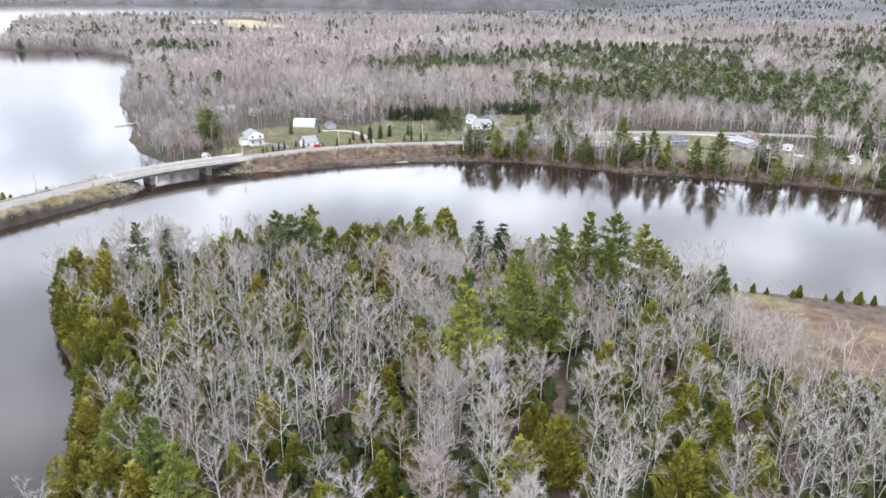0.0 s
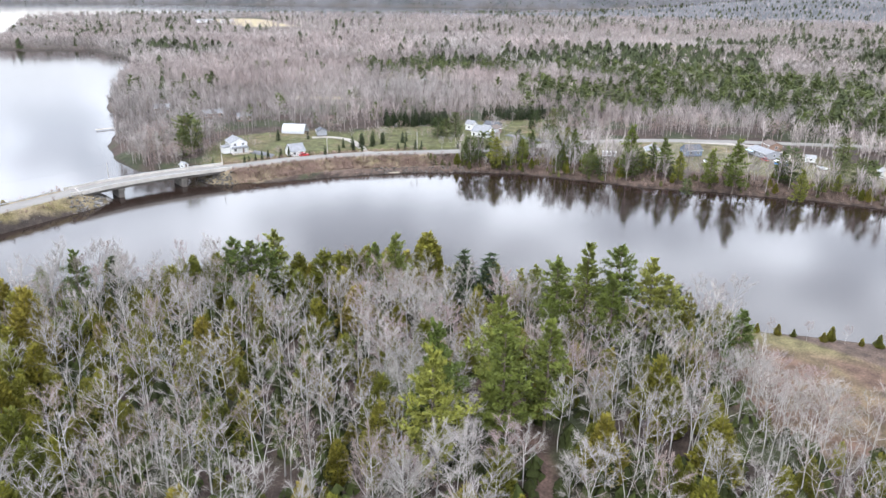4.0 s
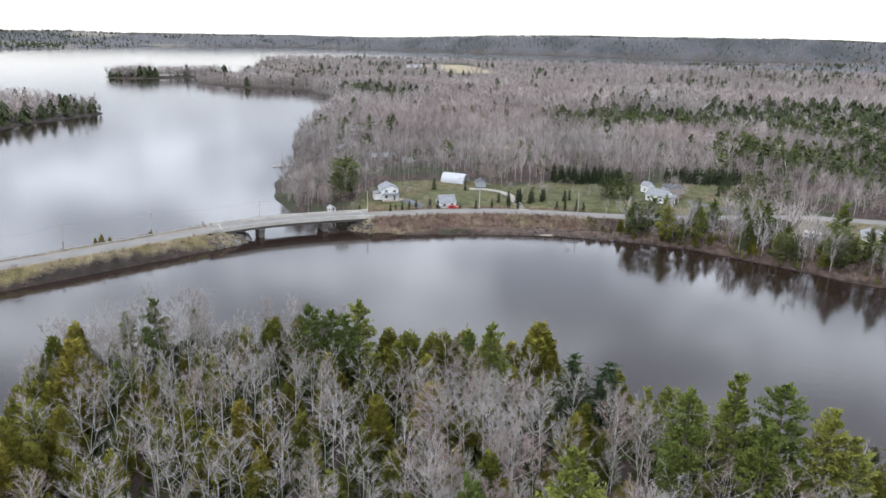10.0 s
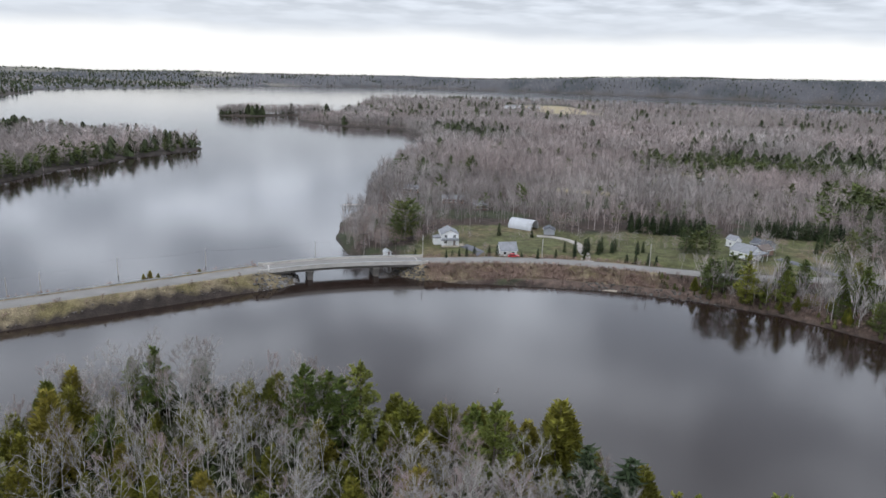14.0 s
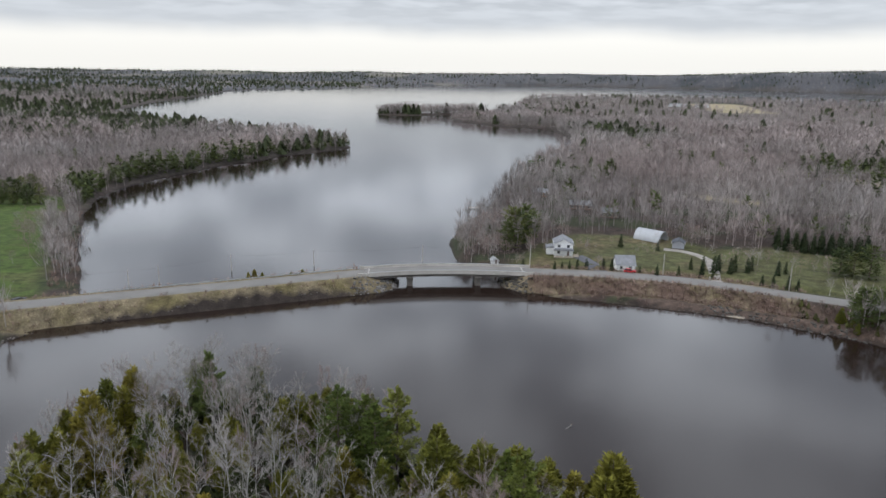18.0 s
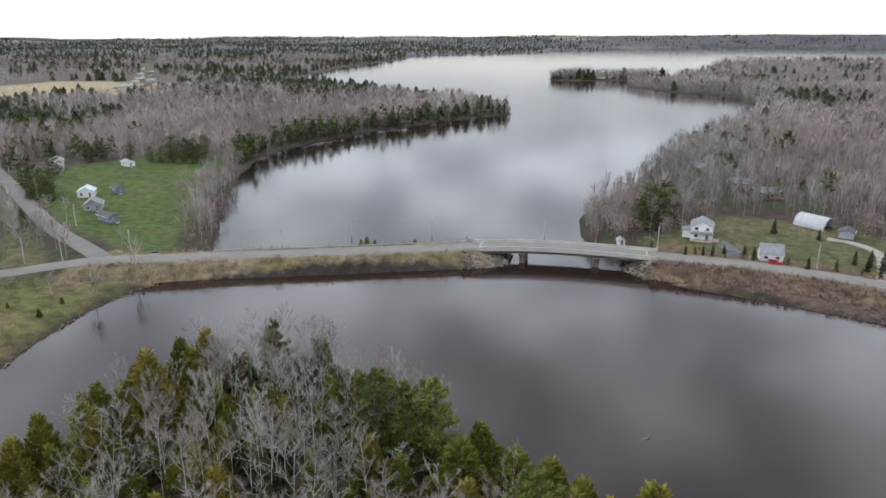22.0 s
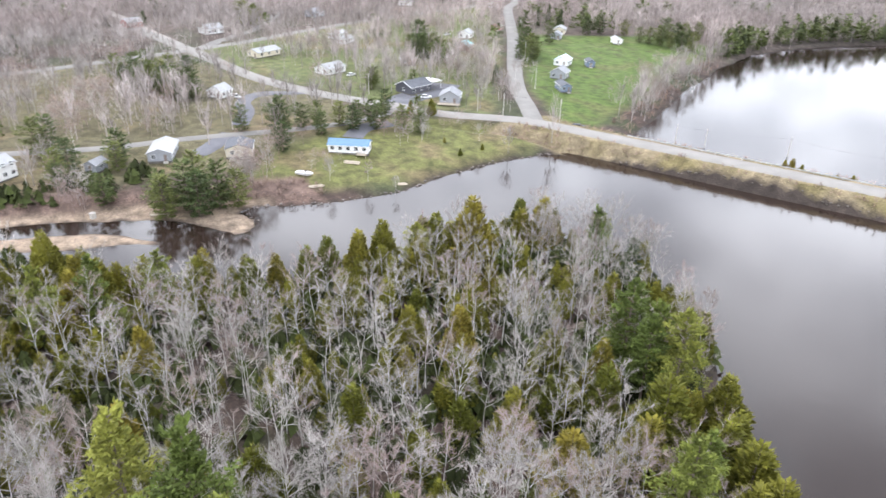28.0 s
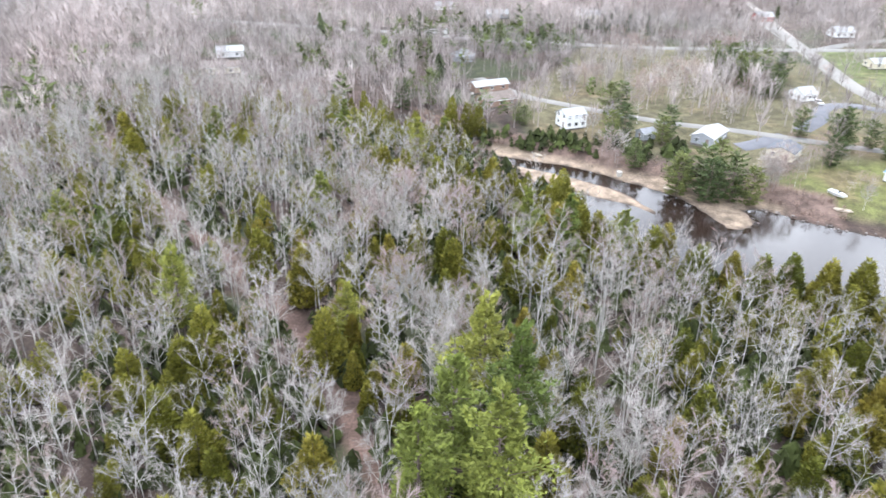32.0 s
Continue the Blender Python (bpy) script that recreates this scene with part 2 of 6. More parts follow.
WEST_ROAD = [(-335, -420), (-329, -289), (-323, -247), (-325, -201), (-326, -166), (-333, -130), (-342, -91), (-353, -51), (-371, -9), (-390, 46), (-426, 190)]
LANE = [(-190, -52), (-184, -68), (-184, -92), (-193, -132), (-197, -159), (-210, -194), (-218, -210), (-240, -232)]
BROWN_FIELD = [(66, -188), (82, -216), (125, -290), (95, -320), (42, -250), (23, -224), (30, -208), (48, -196)]
EAST_YARD = [(24, 42), (34, 52), (42, 72), (62, 90), (80, 88), (98, 86), (108, 74), (118, 62), (146, 62), (173, 46), (203, 43), (238, 27), (240, 10), (215, -10), (205, -36), (180, -24), (148, -12), (101, 14), (60, 30), (30, 33)]
EAST_VILLAGE = [(185, -50), (215, -35), (260, -70), (262, -150), (246, -212), (237, -184), (215, -144), (194, -104)]
GREEN_FIELD = [(-152, -6), (-138, 2), (-152, 40), (-169, 74), (-192, 118), (-197, 150), (-215, 184), (-252, 186), (-268, 150), (-296, 104), (-250, 62), (-190, 16)]
SHORE_LAWN = [(-134, -24), (-150, -26), (-172, -48), (-186, -68), (-176, -104), (-152, -128), (-138, -122), (-130, -92), (-134, -50)]
VILLAGE = [(-205, -56), (-165, -26), (-200, 8), (-350, 126), (-420, 170), (-380, 20), (-345, -90), (-300, -86)]
VILLAGE_SOUTH = [(-186, -68), (-210, -66), (-300, -90), (-338, -100), (-330, -190), (-250, -205), (-212, -215), (-178, -200), (-165, -160), (-160, -130)]
MARSH = [(-168, -212), (-150, -206), (-126, -180), (-112, -172), (-104, -152), (-116, -130), (-138, -126), (-150, -150), (-162, -186)]
FAR_ROAD = [(-470, 330), (-510, 466), (-580, 610), (-649, 741), (-715, 835), (-860, 1050), (-1100, 1420), (-1366, 1894)]
FAR_YARDS = [(x - 26, y + 14) for x, y in FAR_ROAD[1:]] + [(x + 26, y - 14) for x, y in FAR_ROAD[:0:-1]]
FAR_FIELDS = [[(-578, 268), (-480, 268), (-530, 350), (-625, 412), (-560, 468), (-500, 570), (-583, 715), (-763, 690), (-800, 455), (-690, 330)], [(800, 305), (985, 245), (1000, 275), (815, 345)], [(560, 1080), (670, 1080), (780, 1480), (640, 1500)],
              [(155, 186), (190, 164), (198, 174), (165, 196)], [(290, 272), (318, 215), (332, 225), (312, 280)]]


def inside(px, py, poly):
    poly = np.asarray(poly, float)
    hit = np.zeros(px.shape, bool)
    for (x0, y0), (x1, y1) in zip(poly, np.roll(poly, -1, 0)):
        if y0 == y1:
            continue
        hit ^= ((y0 > py) != (y1 > py)) & (px < (x1 - x0) * (py - y0) / (y1 - y0) + x0)
    return hit


def off_line(px, py, line, closed=False):
    """Distance to a line of points, and how far along it the nearest place lies (0..segments)."""
    line = np.asarray(line, float)
    best, where = np.full(px.shape, 1e9), np.zeros(px.shape)
    ends = np.roll(line, -1, 0) if closed else line[1:]
    for k, (a, b) in enumerate(zip(line, ends)):
        d = b - a
        s = np.clip(((px - a[0]) * d[0] + (py - a[1]) * d[1]) / (d @ d), 0, 1)
        r = np.hypot(px - a[0] - s * d[0], py - a[1] - s * d[1])
        where = np.where(r < best, k + s, where)
        best = np.minimum(r, best)
    return best, where


LATTICE = np.random.default_rng(5).uniform(-1, 1, (128, 128))


def wob(x, y, size, seed=0.0):
    """Smooth noise of about -1..1 at the given wavelength."""
    total, amp = 0.0, 0.66
    for octave in range(3):
        u = x / size * 1.7 * 2 ** octave + 17.3 * seed + 0.37 * octave
        v = y / size * 1.7 * 2 ** octave - 9.1 * seed + 0.71 * octave
        iu, iv = np.floor(u).astype(int), np.floor(v).astype(int)
        a, b = u - iu, v - iv
        a, b = a * a * (3 - 2 * a), b * b * (3 - 2 * b)
        g = lambda p, q: LATTICE[p % 128, q % 128]
        total = total + amp * 1.35 * ((g(iu, iv) * (1 - a) + g(iu + 1, iv) * a) * (1 - b) + (g(iu, iv + 1) * (1 - a) + g(iu + 1, iv + 1) * a) * b)
        amp *= 0.5
    return total


def shore(x, y):
    """Metres from the water's edge: above 0 on land."""
    d, _ = off_line(x, y, WATER, True)
    d = np.where(inside(x, y, WATER), -d, d)
    for ix, iy, a, b in ISLANDS:
        e = (1 - np.sqrt(((x - ix) / a) ** 2 + ((y - iy) / b) ** 2)) * b
        d = np.maximum(d, e)
    far = np.clip((np.hypot(x, y + 150) - 150) / 600, 0, 1)
    return d + wob(x, y, 17, 1.0) * 0.8 + wob(x, y, 90, 2.0) * 9 * far


def smooth(a, b, v):
    s = np.clip((v - a) / (b - a), 0, 1)
    return s * s * (3 - 2 * s)


def soft_in(x, y, poly, fade=4.0):
    d, _ = off_line(x, y, poly, True)
    d = np.where(inside(x, y, poly), d, -d) + wob(x, y, 13, 4.0) * 1.5
    return smooth(-fade, fade, d)


def height(x, y, d=None):
    d = shore(x, y) if d is None else d
    z = 2.0 * (1 - np.exp(-np.maximum(d, 0) / 3.5)) + 3.6 * (1 - np.exp(-np.maximum(d, 0) / 45))
    wood = smooth(-60, -85, y) * smooth(-150, -110, x) * smooth(170, 130, x)
    z = z * (1 - 0.45 * wood) + wob(x, y, 35, 3.0) * 0.35 * np.clip(d / 20, 0, 1)
    r = np.hypot(x, y + 200)
    z = z + np.clip(d / 250, 0, 1) * (smooth(3600 - 1500 * smooth(0, 900, x), 4500, r) * (18 + 36 * smooth(-1500, 200, x) + 12 * wob(x, y, 1500, 5.0) + 10 * smooth(200, 1500, x)) + smooth(1500, 4300, r) * smooth(1500, 3400, x) * 50 + smooth(900, 3400, r) * smooth(-200, -1500, x) * (8 + 14 * wob(x, y, 900, 6.0))
                                      + smooth(500, 1500, r) * smooth(2600, 1700, r) * (3 + 4 * wob(x, y, 800, 8.0)))
    z = z * (1 - 0.8 * soft_in(x, y, MARSH, 4.0))
    z = np.where(d < 0, np.maximum(d * 0.4, -2.0), z)
    dr, at = off_line(x, y, HIGHWAY)
    bank = np.clip(4.85 - np.maximum(dr - 5.2, 0) * 0.92, -2, 5)
    bank = np.where((at > 12.97) & (at < 15.02), -2.0, bank)
    slope = np.maximum(4.5 - 0.40 * np.abs(x + 28.4) * (x > -28.4) - 9 * (x < -31), 4.5 - 0.55 * np.abs(x - 29.2) * (x < 29.2) - 9 * (x > 32)) - np.maximum(dr - 5.0, 0) * 0.55
    bank = np.where((at > 12.97) & (at < 15.02), np.maximum(slope, -2.0), bank)
    side = smooth(16, 8, dr) * smooth(150, 120, x + y * 0.0) * smooth(-170, -150, x)
    z = np.where(side > 0, np.maximum(z * (1 - side) + bank * side, np.minimum(bank, 4.85)), z)
    for line, half in ((HIGHWAY, 5.0), (FAR_ROAD, 5.0), (SIDE_ROAD, 4.0), (WEST_ROAD, 4.5), (LANE, 3.5)):
        dr, at = off_line(x, y, line)
        w = smooth(half + 9, half, dr) * (d > 4)
        if line is HIGHWAY:
            w = w * (1 - smooth(12.93, 12.99, at) * smooth(15.06, 15.0, at))
        z = z * (1 - w) + (6.0 if line is FAR_ROAD else 4.85) * w
    return z


# ---- meshes ----
def link(name, me, parent=None, label="", material=None):
    ob = new(name, me)
    if material is not None:
        me.materials.append(material)
    if parent is not None:
        ob.parent = parent
    if label:
        ob["label"] = label
    return ob


def quick_mesh(name, verts, faces, colors=None):
    """A mesh from arrays of places and of triangles or quads; colours by corner of the mesh, if given."""
    me = bpy.data.meshes.new(name)
    verts, faces = np.asarray(verts, np.float32), np.asarray(faces, np.int32)
    n = faces.shape[1]
    me.vertices.add(len(verts))
    me.vertices.foreach_set("co", verts.ravel())
    me.loops.add(faces.size)
    me.loops.foreach_set("vertex_index", faces.ravel())
    me.polygons.add(len(faces))
    me.polygons.foreach_set("loop_start", np.arange(0, faces.size, n, dtype=np.int32))
    if colors is not None:
        a = me.color_attributes.new("cover", "FLOAT_COLOR", "POINT")
        rgba = np.ones((len(verts), 4), np.float32)
        rgba[:, :3] = colors
        a.data.foreach_set("color", rgba.ravel())
    me.update(calc_edges=True)
    me.validate()
    return me


def axis(fine_a, fine_b, step, outer, grow):
    pts = list(np.arange(fine_a, fine_b + step, step))
    s = step
    while pts[-1] < outer:
        s = s * grow if s < 26 else min(s * 1.12, 85)
        pts.append(pts[-1] + s)
    s = step
    while pts[0] > -outer:
        s = s * grow if s < 26 else min(s * 1.12, 85)
        pts.insert(0, pts[0] - s)
    return np.array(pts)


# ---- ground: one sheet to the horizon ----
gx, gy = axis(-225, 235, 2.0, 5100, 1.034), axis(-300, 130, 2.0, 5100, 1.034)
GX, GY = np.meshgrid(gx, gy)
fx, fy = GX.ravel(), GY.ravel()
gd = shore(fx, fy)
gz = height(fx, fy, gd)


def paint(col, mask, rgb):
    return col * (1 - mask[:, None]) + np.array(rgb)[None] * mask[:, None]


cover = np.tile(np.array([0.050, 0.037, 0.030]), (len(fx), 1))
cover = paint(cover, 0.5 + 0.5 * wob(fx, fy, 24, 7.0), (0.07, 0.047, 0.039))
cover = paint(cover, smooth(0.0, 0.5, wob(fx, fy, 31, 9.0)), (0.045, 0.05, 0.025))
# distance haze put into the colour: far ground turns paler bluish grey
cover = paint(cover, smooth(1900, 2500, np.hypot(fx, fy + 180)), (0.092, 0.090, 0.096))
cover = paint(cover, smooth(2300, 2700, np.hypot(fx, fy + 180)) * smooth(0.15, 0.5, wob(fx, fy * 1.7, 520, 15.0)) * smooth(500, 0, fx), (0.19, 0.175, 0.14))
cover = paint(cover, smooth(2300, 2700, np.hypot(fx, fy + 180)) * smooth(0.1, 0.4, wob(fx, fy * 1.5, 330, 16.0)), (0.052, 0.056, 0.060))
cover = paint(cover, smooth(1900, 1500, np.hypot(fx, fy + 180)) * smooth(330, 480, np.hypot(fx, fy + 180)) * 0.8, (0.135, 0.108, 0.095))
TRAIL = [(10, -150), (8, -161), (-8, -184), (-16, -198), (-35, -213), (-49, -226), (-71, -254), (-86, -277), (-133, -333)]
cover = paint(cover, smooth(4.0, 1.0, off_line(fx, fy, TRAIL)[0]), (0.13, 0.085, 0.07))
for poly, rgb in ((EAST_YARD, (0.088, 0.090, 0.036)), (EAST_VILLAGE, (0.125, 0.115, 0.065)), (GREEN_FIELD, (0.066, 0.100, 0.020)), (SHORE_LAWN, (0.105, 0.108, 0.036)),
                  (VILLAGE, (0.098, 0.112, 0.043)), (VILLAGE_SOUTH, (0.105, 0.092, 0.052)), (BROWN_FIELD, (0.125, 0.078, 0.056)), (FAR_YARDS, (0.13, 0.12, 0.065))):
    cover = paint(cover, soft_in(fx, fy, poly), rgb)
    cover = paint(cover, soft_in(fx, fy, poly) * smooth(0.1, 0.9, wob(fx, fy, 19, 11.0)) * (0.3 if poly is GREEN_FIELD else 0.75), (0.15, 0.112, 0.064))
    cover = paint(cover, soft_in(fx, fy, poly) * smooth(0.15, 0.7, wob(fx, fy, 8, 14.0)) * 0.5, (0.075, 0.066, 0.030))
cover = paint(cover, soft_in(fx, fy, BROWN_FIELD) * smooth(15, 8, gd), (0.135, 0.115, 0.055))
for poly in FAR_FIELDS:
    cover = paint(cover, soft_in(fx, fy, poly, 8), (0.34, 0.28, 0.17))
rd, rat = off_line(fx, fy, HIGHWAY)
cause = smooth(16, 13, rd) * (fx > -155) * (fx < 118)
cover = paint(cover, soft_in(fx, fy, MARSH, 2.0), (0.25, 0.19, 0.14))
cover = paint(cover, cause, (0.205, 0.165, 0.105))
cover = paint(cover, cause * smooth(-0.1, 0.8, wob(fx, fy, 11, 12.0)), (0.155, 0.128, 0.062))
cover = paint(cover, cause * (fx > 28) * smooth(-0.6, 0.5, wob(fx, fy, 15, 13.0)), (0.135, 0.09, 0.07))
cover = paint(cover, smooth(26, 20, gd) * (fx > 70) * (fy < 10) * (fy > -250) * (fx < 260) * smooth(6, 9, rd) * (1 - cause), (0.10, 0.07, 0.055))
cover = paint(cover, smooth(17, 12, gd) * (fx < -128) * (fy < -112) * (fy > -260) * (1 - soft_in(fx, fy, MARSH, 2.0)), (0.13, 0.088, 0.072))
cover = paint(cover, smooth(16, 6, gd) * smooth(260, 340, np.hypot(fx, fy)), (0.062, 0.051, 0.043))
cover = paint(cover, smooth(1.0, 0.3, gd) * (gd > -6), (0.040, 0.031, 0.026))
ny, nx = GX.shape
idx = np.arange(nx * ny).reshape(ny, nx)
quads = np.stack([idx[:-1, :-1], idx[:-1, 1:], idx[1:, 1:], idx[1:, :-1]], -1).reshape(-1, 4)
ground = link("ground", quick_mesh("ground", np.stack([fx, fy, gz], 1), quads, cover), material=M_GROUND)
ground.data.polygons.foreach_set("use_smooth", np.ones(len(quads), bool))
tagged(ground, "leaf litter, spring grass and tan banks round the water, far land tinted for haze", "ground", kind="structure")

for ix, iy, a, b in ISLANDS:
    ex, ey = np.meshgrid(np.arange(ix - a - 14, ix + a + 14, 3.0), np.arange(iy - b - 14, iy + b + 14, 3.0))
    px, py = ex.ravel(), ey.ravel()
    pd = shore(px, py)
    ir = np.arange(ex.size).reshape(ex.shape)
    pq = np.stack([ir[:-1, :-1], ir[:-1, 1:], ir[1:, 1:], ir[1:, :-1]], -1).reshape(-1, 4)
    island = link("island", quick_mesh("island", np.stack([px, py, height(px, py, pd) + 0.06], 1), pq, np.tile(np.array([0.075, 0.06, 0.05]), (len(px), 1))), material=M_GROUND)
    tagged(island, "low dark wooded island in the bay", "island", kind="structure")
wsz = 5600.0
water = link("water", quick_mesh("water", [(-wsz, -wsz, 0), (wsz, -wsz, 0), (wsz, wsz, 0), (-wsz, wsz, 0)], [(0, 1, 2, 3)]), material=M_WATER)
tagged(water, "calm dark peaty lake water mirroring the clouds", "water", kind="structure")


def ground_z(x, y):
    return float(height(np.array([x], float), np.array([y], float))[0])


def spline(line, step=3.0):
    p = np.asarray(line, float)
    p = np.vstack([2 * p[0] - p[1], p, 2 * p[-1] - p[-2]])
    out = []
    for k in range(1, len(p) - 2):
        n = max(1, int(np.hypot(*(p[k + 1] - p[k])) / step))
        for s in np.arange(n) / n:
            out.append(0.5 * (2 * p[k] + (p[k + 1] - p[k - 1]) * s + (2 * p[k - 1] - 5 * p[k] + 4 * p[k + 1] - p[k + 2]) * s * s + (3 * p[k] - p[k - 1] - 3 * p[k + 1] + p[k + 2]) * s ** 3))
    out.append(p[-2])
    return np.array(out)


def strip(name, line, half, z, material, label, drop=0.5):
    """A road: a crowned slab with sloping edges along a line."""
    p = spline(line)
    t = np.gradient(p, axis=0)
    t /= np.linalg.norm(t, axis=1)[:, None]
    nrm = np.stack([-t[:, 1], t[:, 0]], 1)
    rows = [(-half - 0.6, -drop), (-half, 0), (0, 0.06), (half, 0), (half + 0.6, -drop)]
    v = np.concatenate([np.column_stack([p + nrm * o, np.full(len(p), z + dz)]) for o, dz in rows])
    n = len(p)
    f = [(r * n + k, r * n + k + 1, (r + 1) * n + k + 1, (r + 1) * n + k) for r in range(len(rows) - 1) for k in range(n - 1)]
    ob = link(name, quick_mesh(name, v, np.array(f)[:, ::-1]), material=material)
    return tagged(ob, label, "road", kind="structure")


strip("road", HIGHWAY[:13] + [(-29.5, 24.8)], 3.9, 5.0, M_ASPHALT, "pale worn two lane asphalt highway on the causeway")
strip("road", [(30.2, 27.5)] + HIGHWAY[16:], 3.9, 5.0, M_ASPHALT, "pale worn two lane asphalt highway along the shore")
strip("side_road", SIDE_ROAD, 3.4, 4.96, M_SIDE, "straight pale chip seal side road through the village")
strip("west_road", WEST_ROAD, 3.6, 4.94, M_SIDE, "pale rural road behind the village")
strip("far_road", FAR_ROAD, 4.0, 6.2, M_SIDE, "winding pale road through the distant village")
strip("lane", LANE, 2.3, 4.97, M_SIDE, "narrow grey residential lane")

# ---- trees ----
def cone(a, b, ra, rb, sides=3):
    """Triangles of a tapered limb from a to b."""
    a, b = np.asarray(a, float), np.asarray(b, float)
    d = (b - a) / (np.linalg.norm(b - a) + 1e-9)
    u = np.cross(d, (0.3, 0.9, 0.2) if abs(d[2]) > 0.8 else (0, 0, 1))
    u /= np.linalg.norm(u)
    w = np.cross(d, u)
    ang = np.arange(sides) * 2 * np.pi / sides
    ring = np.cos(ang)[:, None] * u + np.sin(ang)[:, None] * w
    lo, hi = a + ring * ra, b + ring * rb
    out = []
    for k in range(sides):
        j = (k + 1) % sides
        out.append((lo[k], lo[j], hi[j]))
        if rb > 0.004:
            out.append((lo[k], hi[j], hi[k]))
    return out


def bare_tree(rng, h, fork=0.36, spread=0.8, limbs=11, twigs=7, lean=0.03, leaders=1, broad=0.02, lite=False):
    """Triangles of the wood and of the twigs of a leafless tree of height h with spreading limbs round its stem."""
    wood, fine = [], []
    r0 = 0.0070 * h

    def unit(v):
        return v / (np.linalg.norm(v) + 1e-9)

    def twig(a, b, d, n, size):
        for _ in range(n):
            e = unit(unit(d) + rng.normal(0, 0.55, 3) + (0, 0, 0.12)) * size * rng.uniform(0.5, 1.2)
            side = unit(np.cross(e, rng.normal(0, 1, 3))) * broad * h / 15
            c = a + (b - a) * rng.uniform(0.1, 1.0)
            fine.append((c - side, c + side, c + e))

    def limb(a, d, ln, r):
        mid = a + d * ln * 0.5
        bent = unit(d + (0, 0, rng.uniform(0.05, 0.35)) + rng.normal(0, 0.12, 3))
        end = mid + bent * ln * 0.5
        wood.extend(cone(a, mid, r, r * 0.75, 3))
        wood.extend(cone(mid, end, r * 0.75, r * 0.3, 3))
        for k in range(4 if lite else 6):
            f = 0.3 + 0.7 * (k + rng.random()) / (4 if lite else 6)
            q = a + (mid - a) * f * 2 if f < 0.5 else mid + (end - mid) * (f * 2 - 1)
            e = unit(bent + rng.normal(0, 0.55, 3) * (1, 1, 0.7) + (0, 0, 0.1)) * ln * rng.uniform(0.28, 0.5) * (1.25 - 0.6 * f)
            if not lite:
                fine.extend(cone(q, q + e, r * 0.34, r * 0.12, 3))
            twig(q, q + e, e, twigs, ln * 0.33)
        twig(mid, end, bent, twigs // 2, ln * 0.25)

    for m in range(leaders):
        turn = m * 6.283 / leaders + rng.uniform(-0.6, 0.6)
        out = (0.16 if leaders > 1 else 0.0) * rng.uniform(0.7, 1.3)
        bend = rng.normal(0, lean, 2)
        tall = h * rng.uniform(0.86, 1.0)

        def stem(q):
            o = out * tall * max(0.0, q - fork * 0.7) * 1.3
            return np.array([bend[0] * h * q * q + 0.010 * h * math.sin(6 * q + bend[1] * 40) + math.cos(turn) * o, bend[1] * h * q * q + math.sin(turn) * o, tall * q])

        cuts = np.linspace(0, 0.93, 6)
        for k in range(5):
            wood += cone(stem(cuts[k]), stem(cuts[k + 1]), r0 * (1 - 0.17 * k), r0 * (1 - 0.17 * (k + 1)), 4 if k < 2 else 3)
        n = limbs // leaders
        for k in range(n):
            q = fork + (0.95 - fork) * (k + rng.uniform(0, 0.9)) / n
            up = (q - fork) / (1 - fork)
            az = k * 2.4 + turn + rng.uniform(-0.5, 0.5)
            d = unit(np.array([math.cos(az) * spread, math.sin(az) * spread, rng.uniform(0.35, 0.75) + 0.5 * up]))
            limb(stem(min(q, 0.93)), d, h * rng.uniform(0.23, 0.33) * (1.0 - 0.62 * up ** 1.5) * (0.8 + 0.4 * min(1.0, up * 4)), r0 * (0.46 - 0.22 * up))
        twig(stem(0.85), stem(0.93), np.array([0, 0, 1.0]), 5, h * 0.07)
    return np.array(wood), np.array(fine)


def conifer(rng, h, width=0.2, layers=15, sprays=34, low=0.12, bulk=1.0):
    """Triangles of the trunk and the foliage of a dense conical evergreen."""
    wood = cone((0, 0, 0), (0, 0, h * 0.55), 0.016 * h, 0.009 * h, 5) + cone((0, 0, h * 0.55), (0, 0, h * 0.98), 0.009 * h, 0.01, 4)
    leaf = []
    for k in range(layers):
        s = (k + 0.5) / layers
        z = h * (low + (1 - low) * s)
        r = h * width * (1.02 - s) ** 0.75 * rng.uniform(0.85, 1.15) * (1 if s > 0.12 else 0.8)
        n_arm = 7
        per = max(2, int(sprays * (0.35 + 1.0 * (1 - s)) / n_arm))
        turn = rng.uniform(0, 6.28)
        for a in range(n_arm):
            az = turn + a * 6.283 / n_arm + rng.uniform(-0.35, 0.35)
            reach = r * rng.uniform(0.7, 1.2)
            rise = -0.12 + rng.uniform(-0.15, 0.15)
            d = np.array([math.cos(az), math.sin(az), rise])
            for _ in range(per):
                f = rng.uniform(0.25, 1.0) ** 0.6
                c = np.array([0, 0, z]) + d * reach * f + rng.normal(0, 0.07 * r + 0.1, 3) * (1, 1, 0.55)
                size = h * rng.uniform(0.024, 0.042) * bulk
                along = d + rng.normal(0, 0.5, 3) + (0, 0, -0.1)
                along /= np.linalg.norm(along)
                side = np.cross(along, rng.normal(0, 0.5, 3) + (0, 0, 1))
                side /= np.linalg.norm(side) + 1e-9
                tip = c + along * size * 1.5
                leaf.append((c - along * size * 0.5 - side * size * 0.34, c - along * size * 0.3 + side * size * 0.34, tip))
                leaf.append((c - side * size * 0.5, c + along * size * 0.2 + (0, 0, size * 0.45), c + side * size * 0.5 - along * size * 0.2))
    return np.array(wood), np.array(leaf)


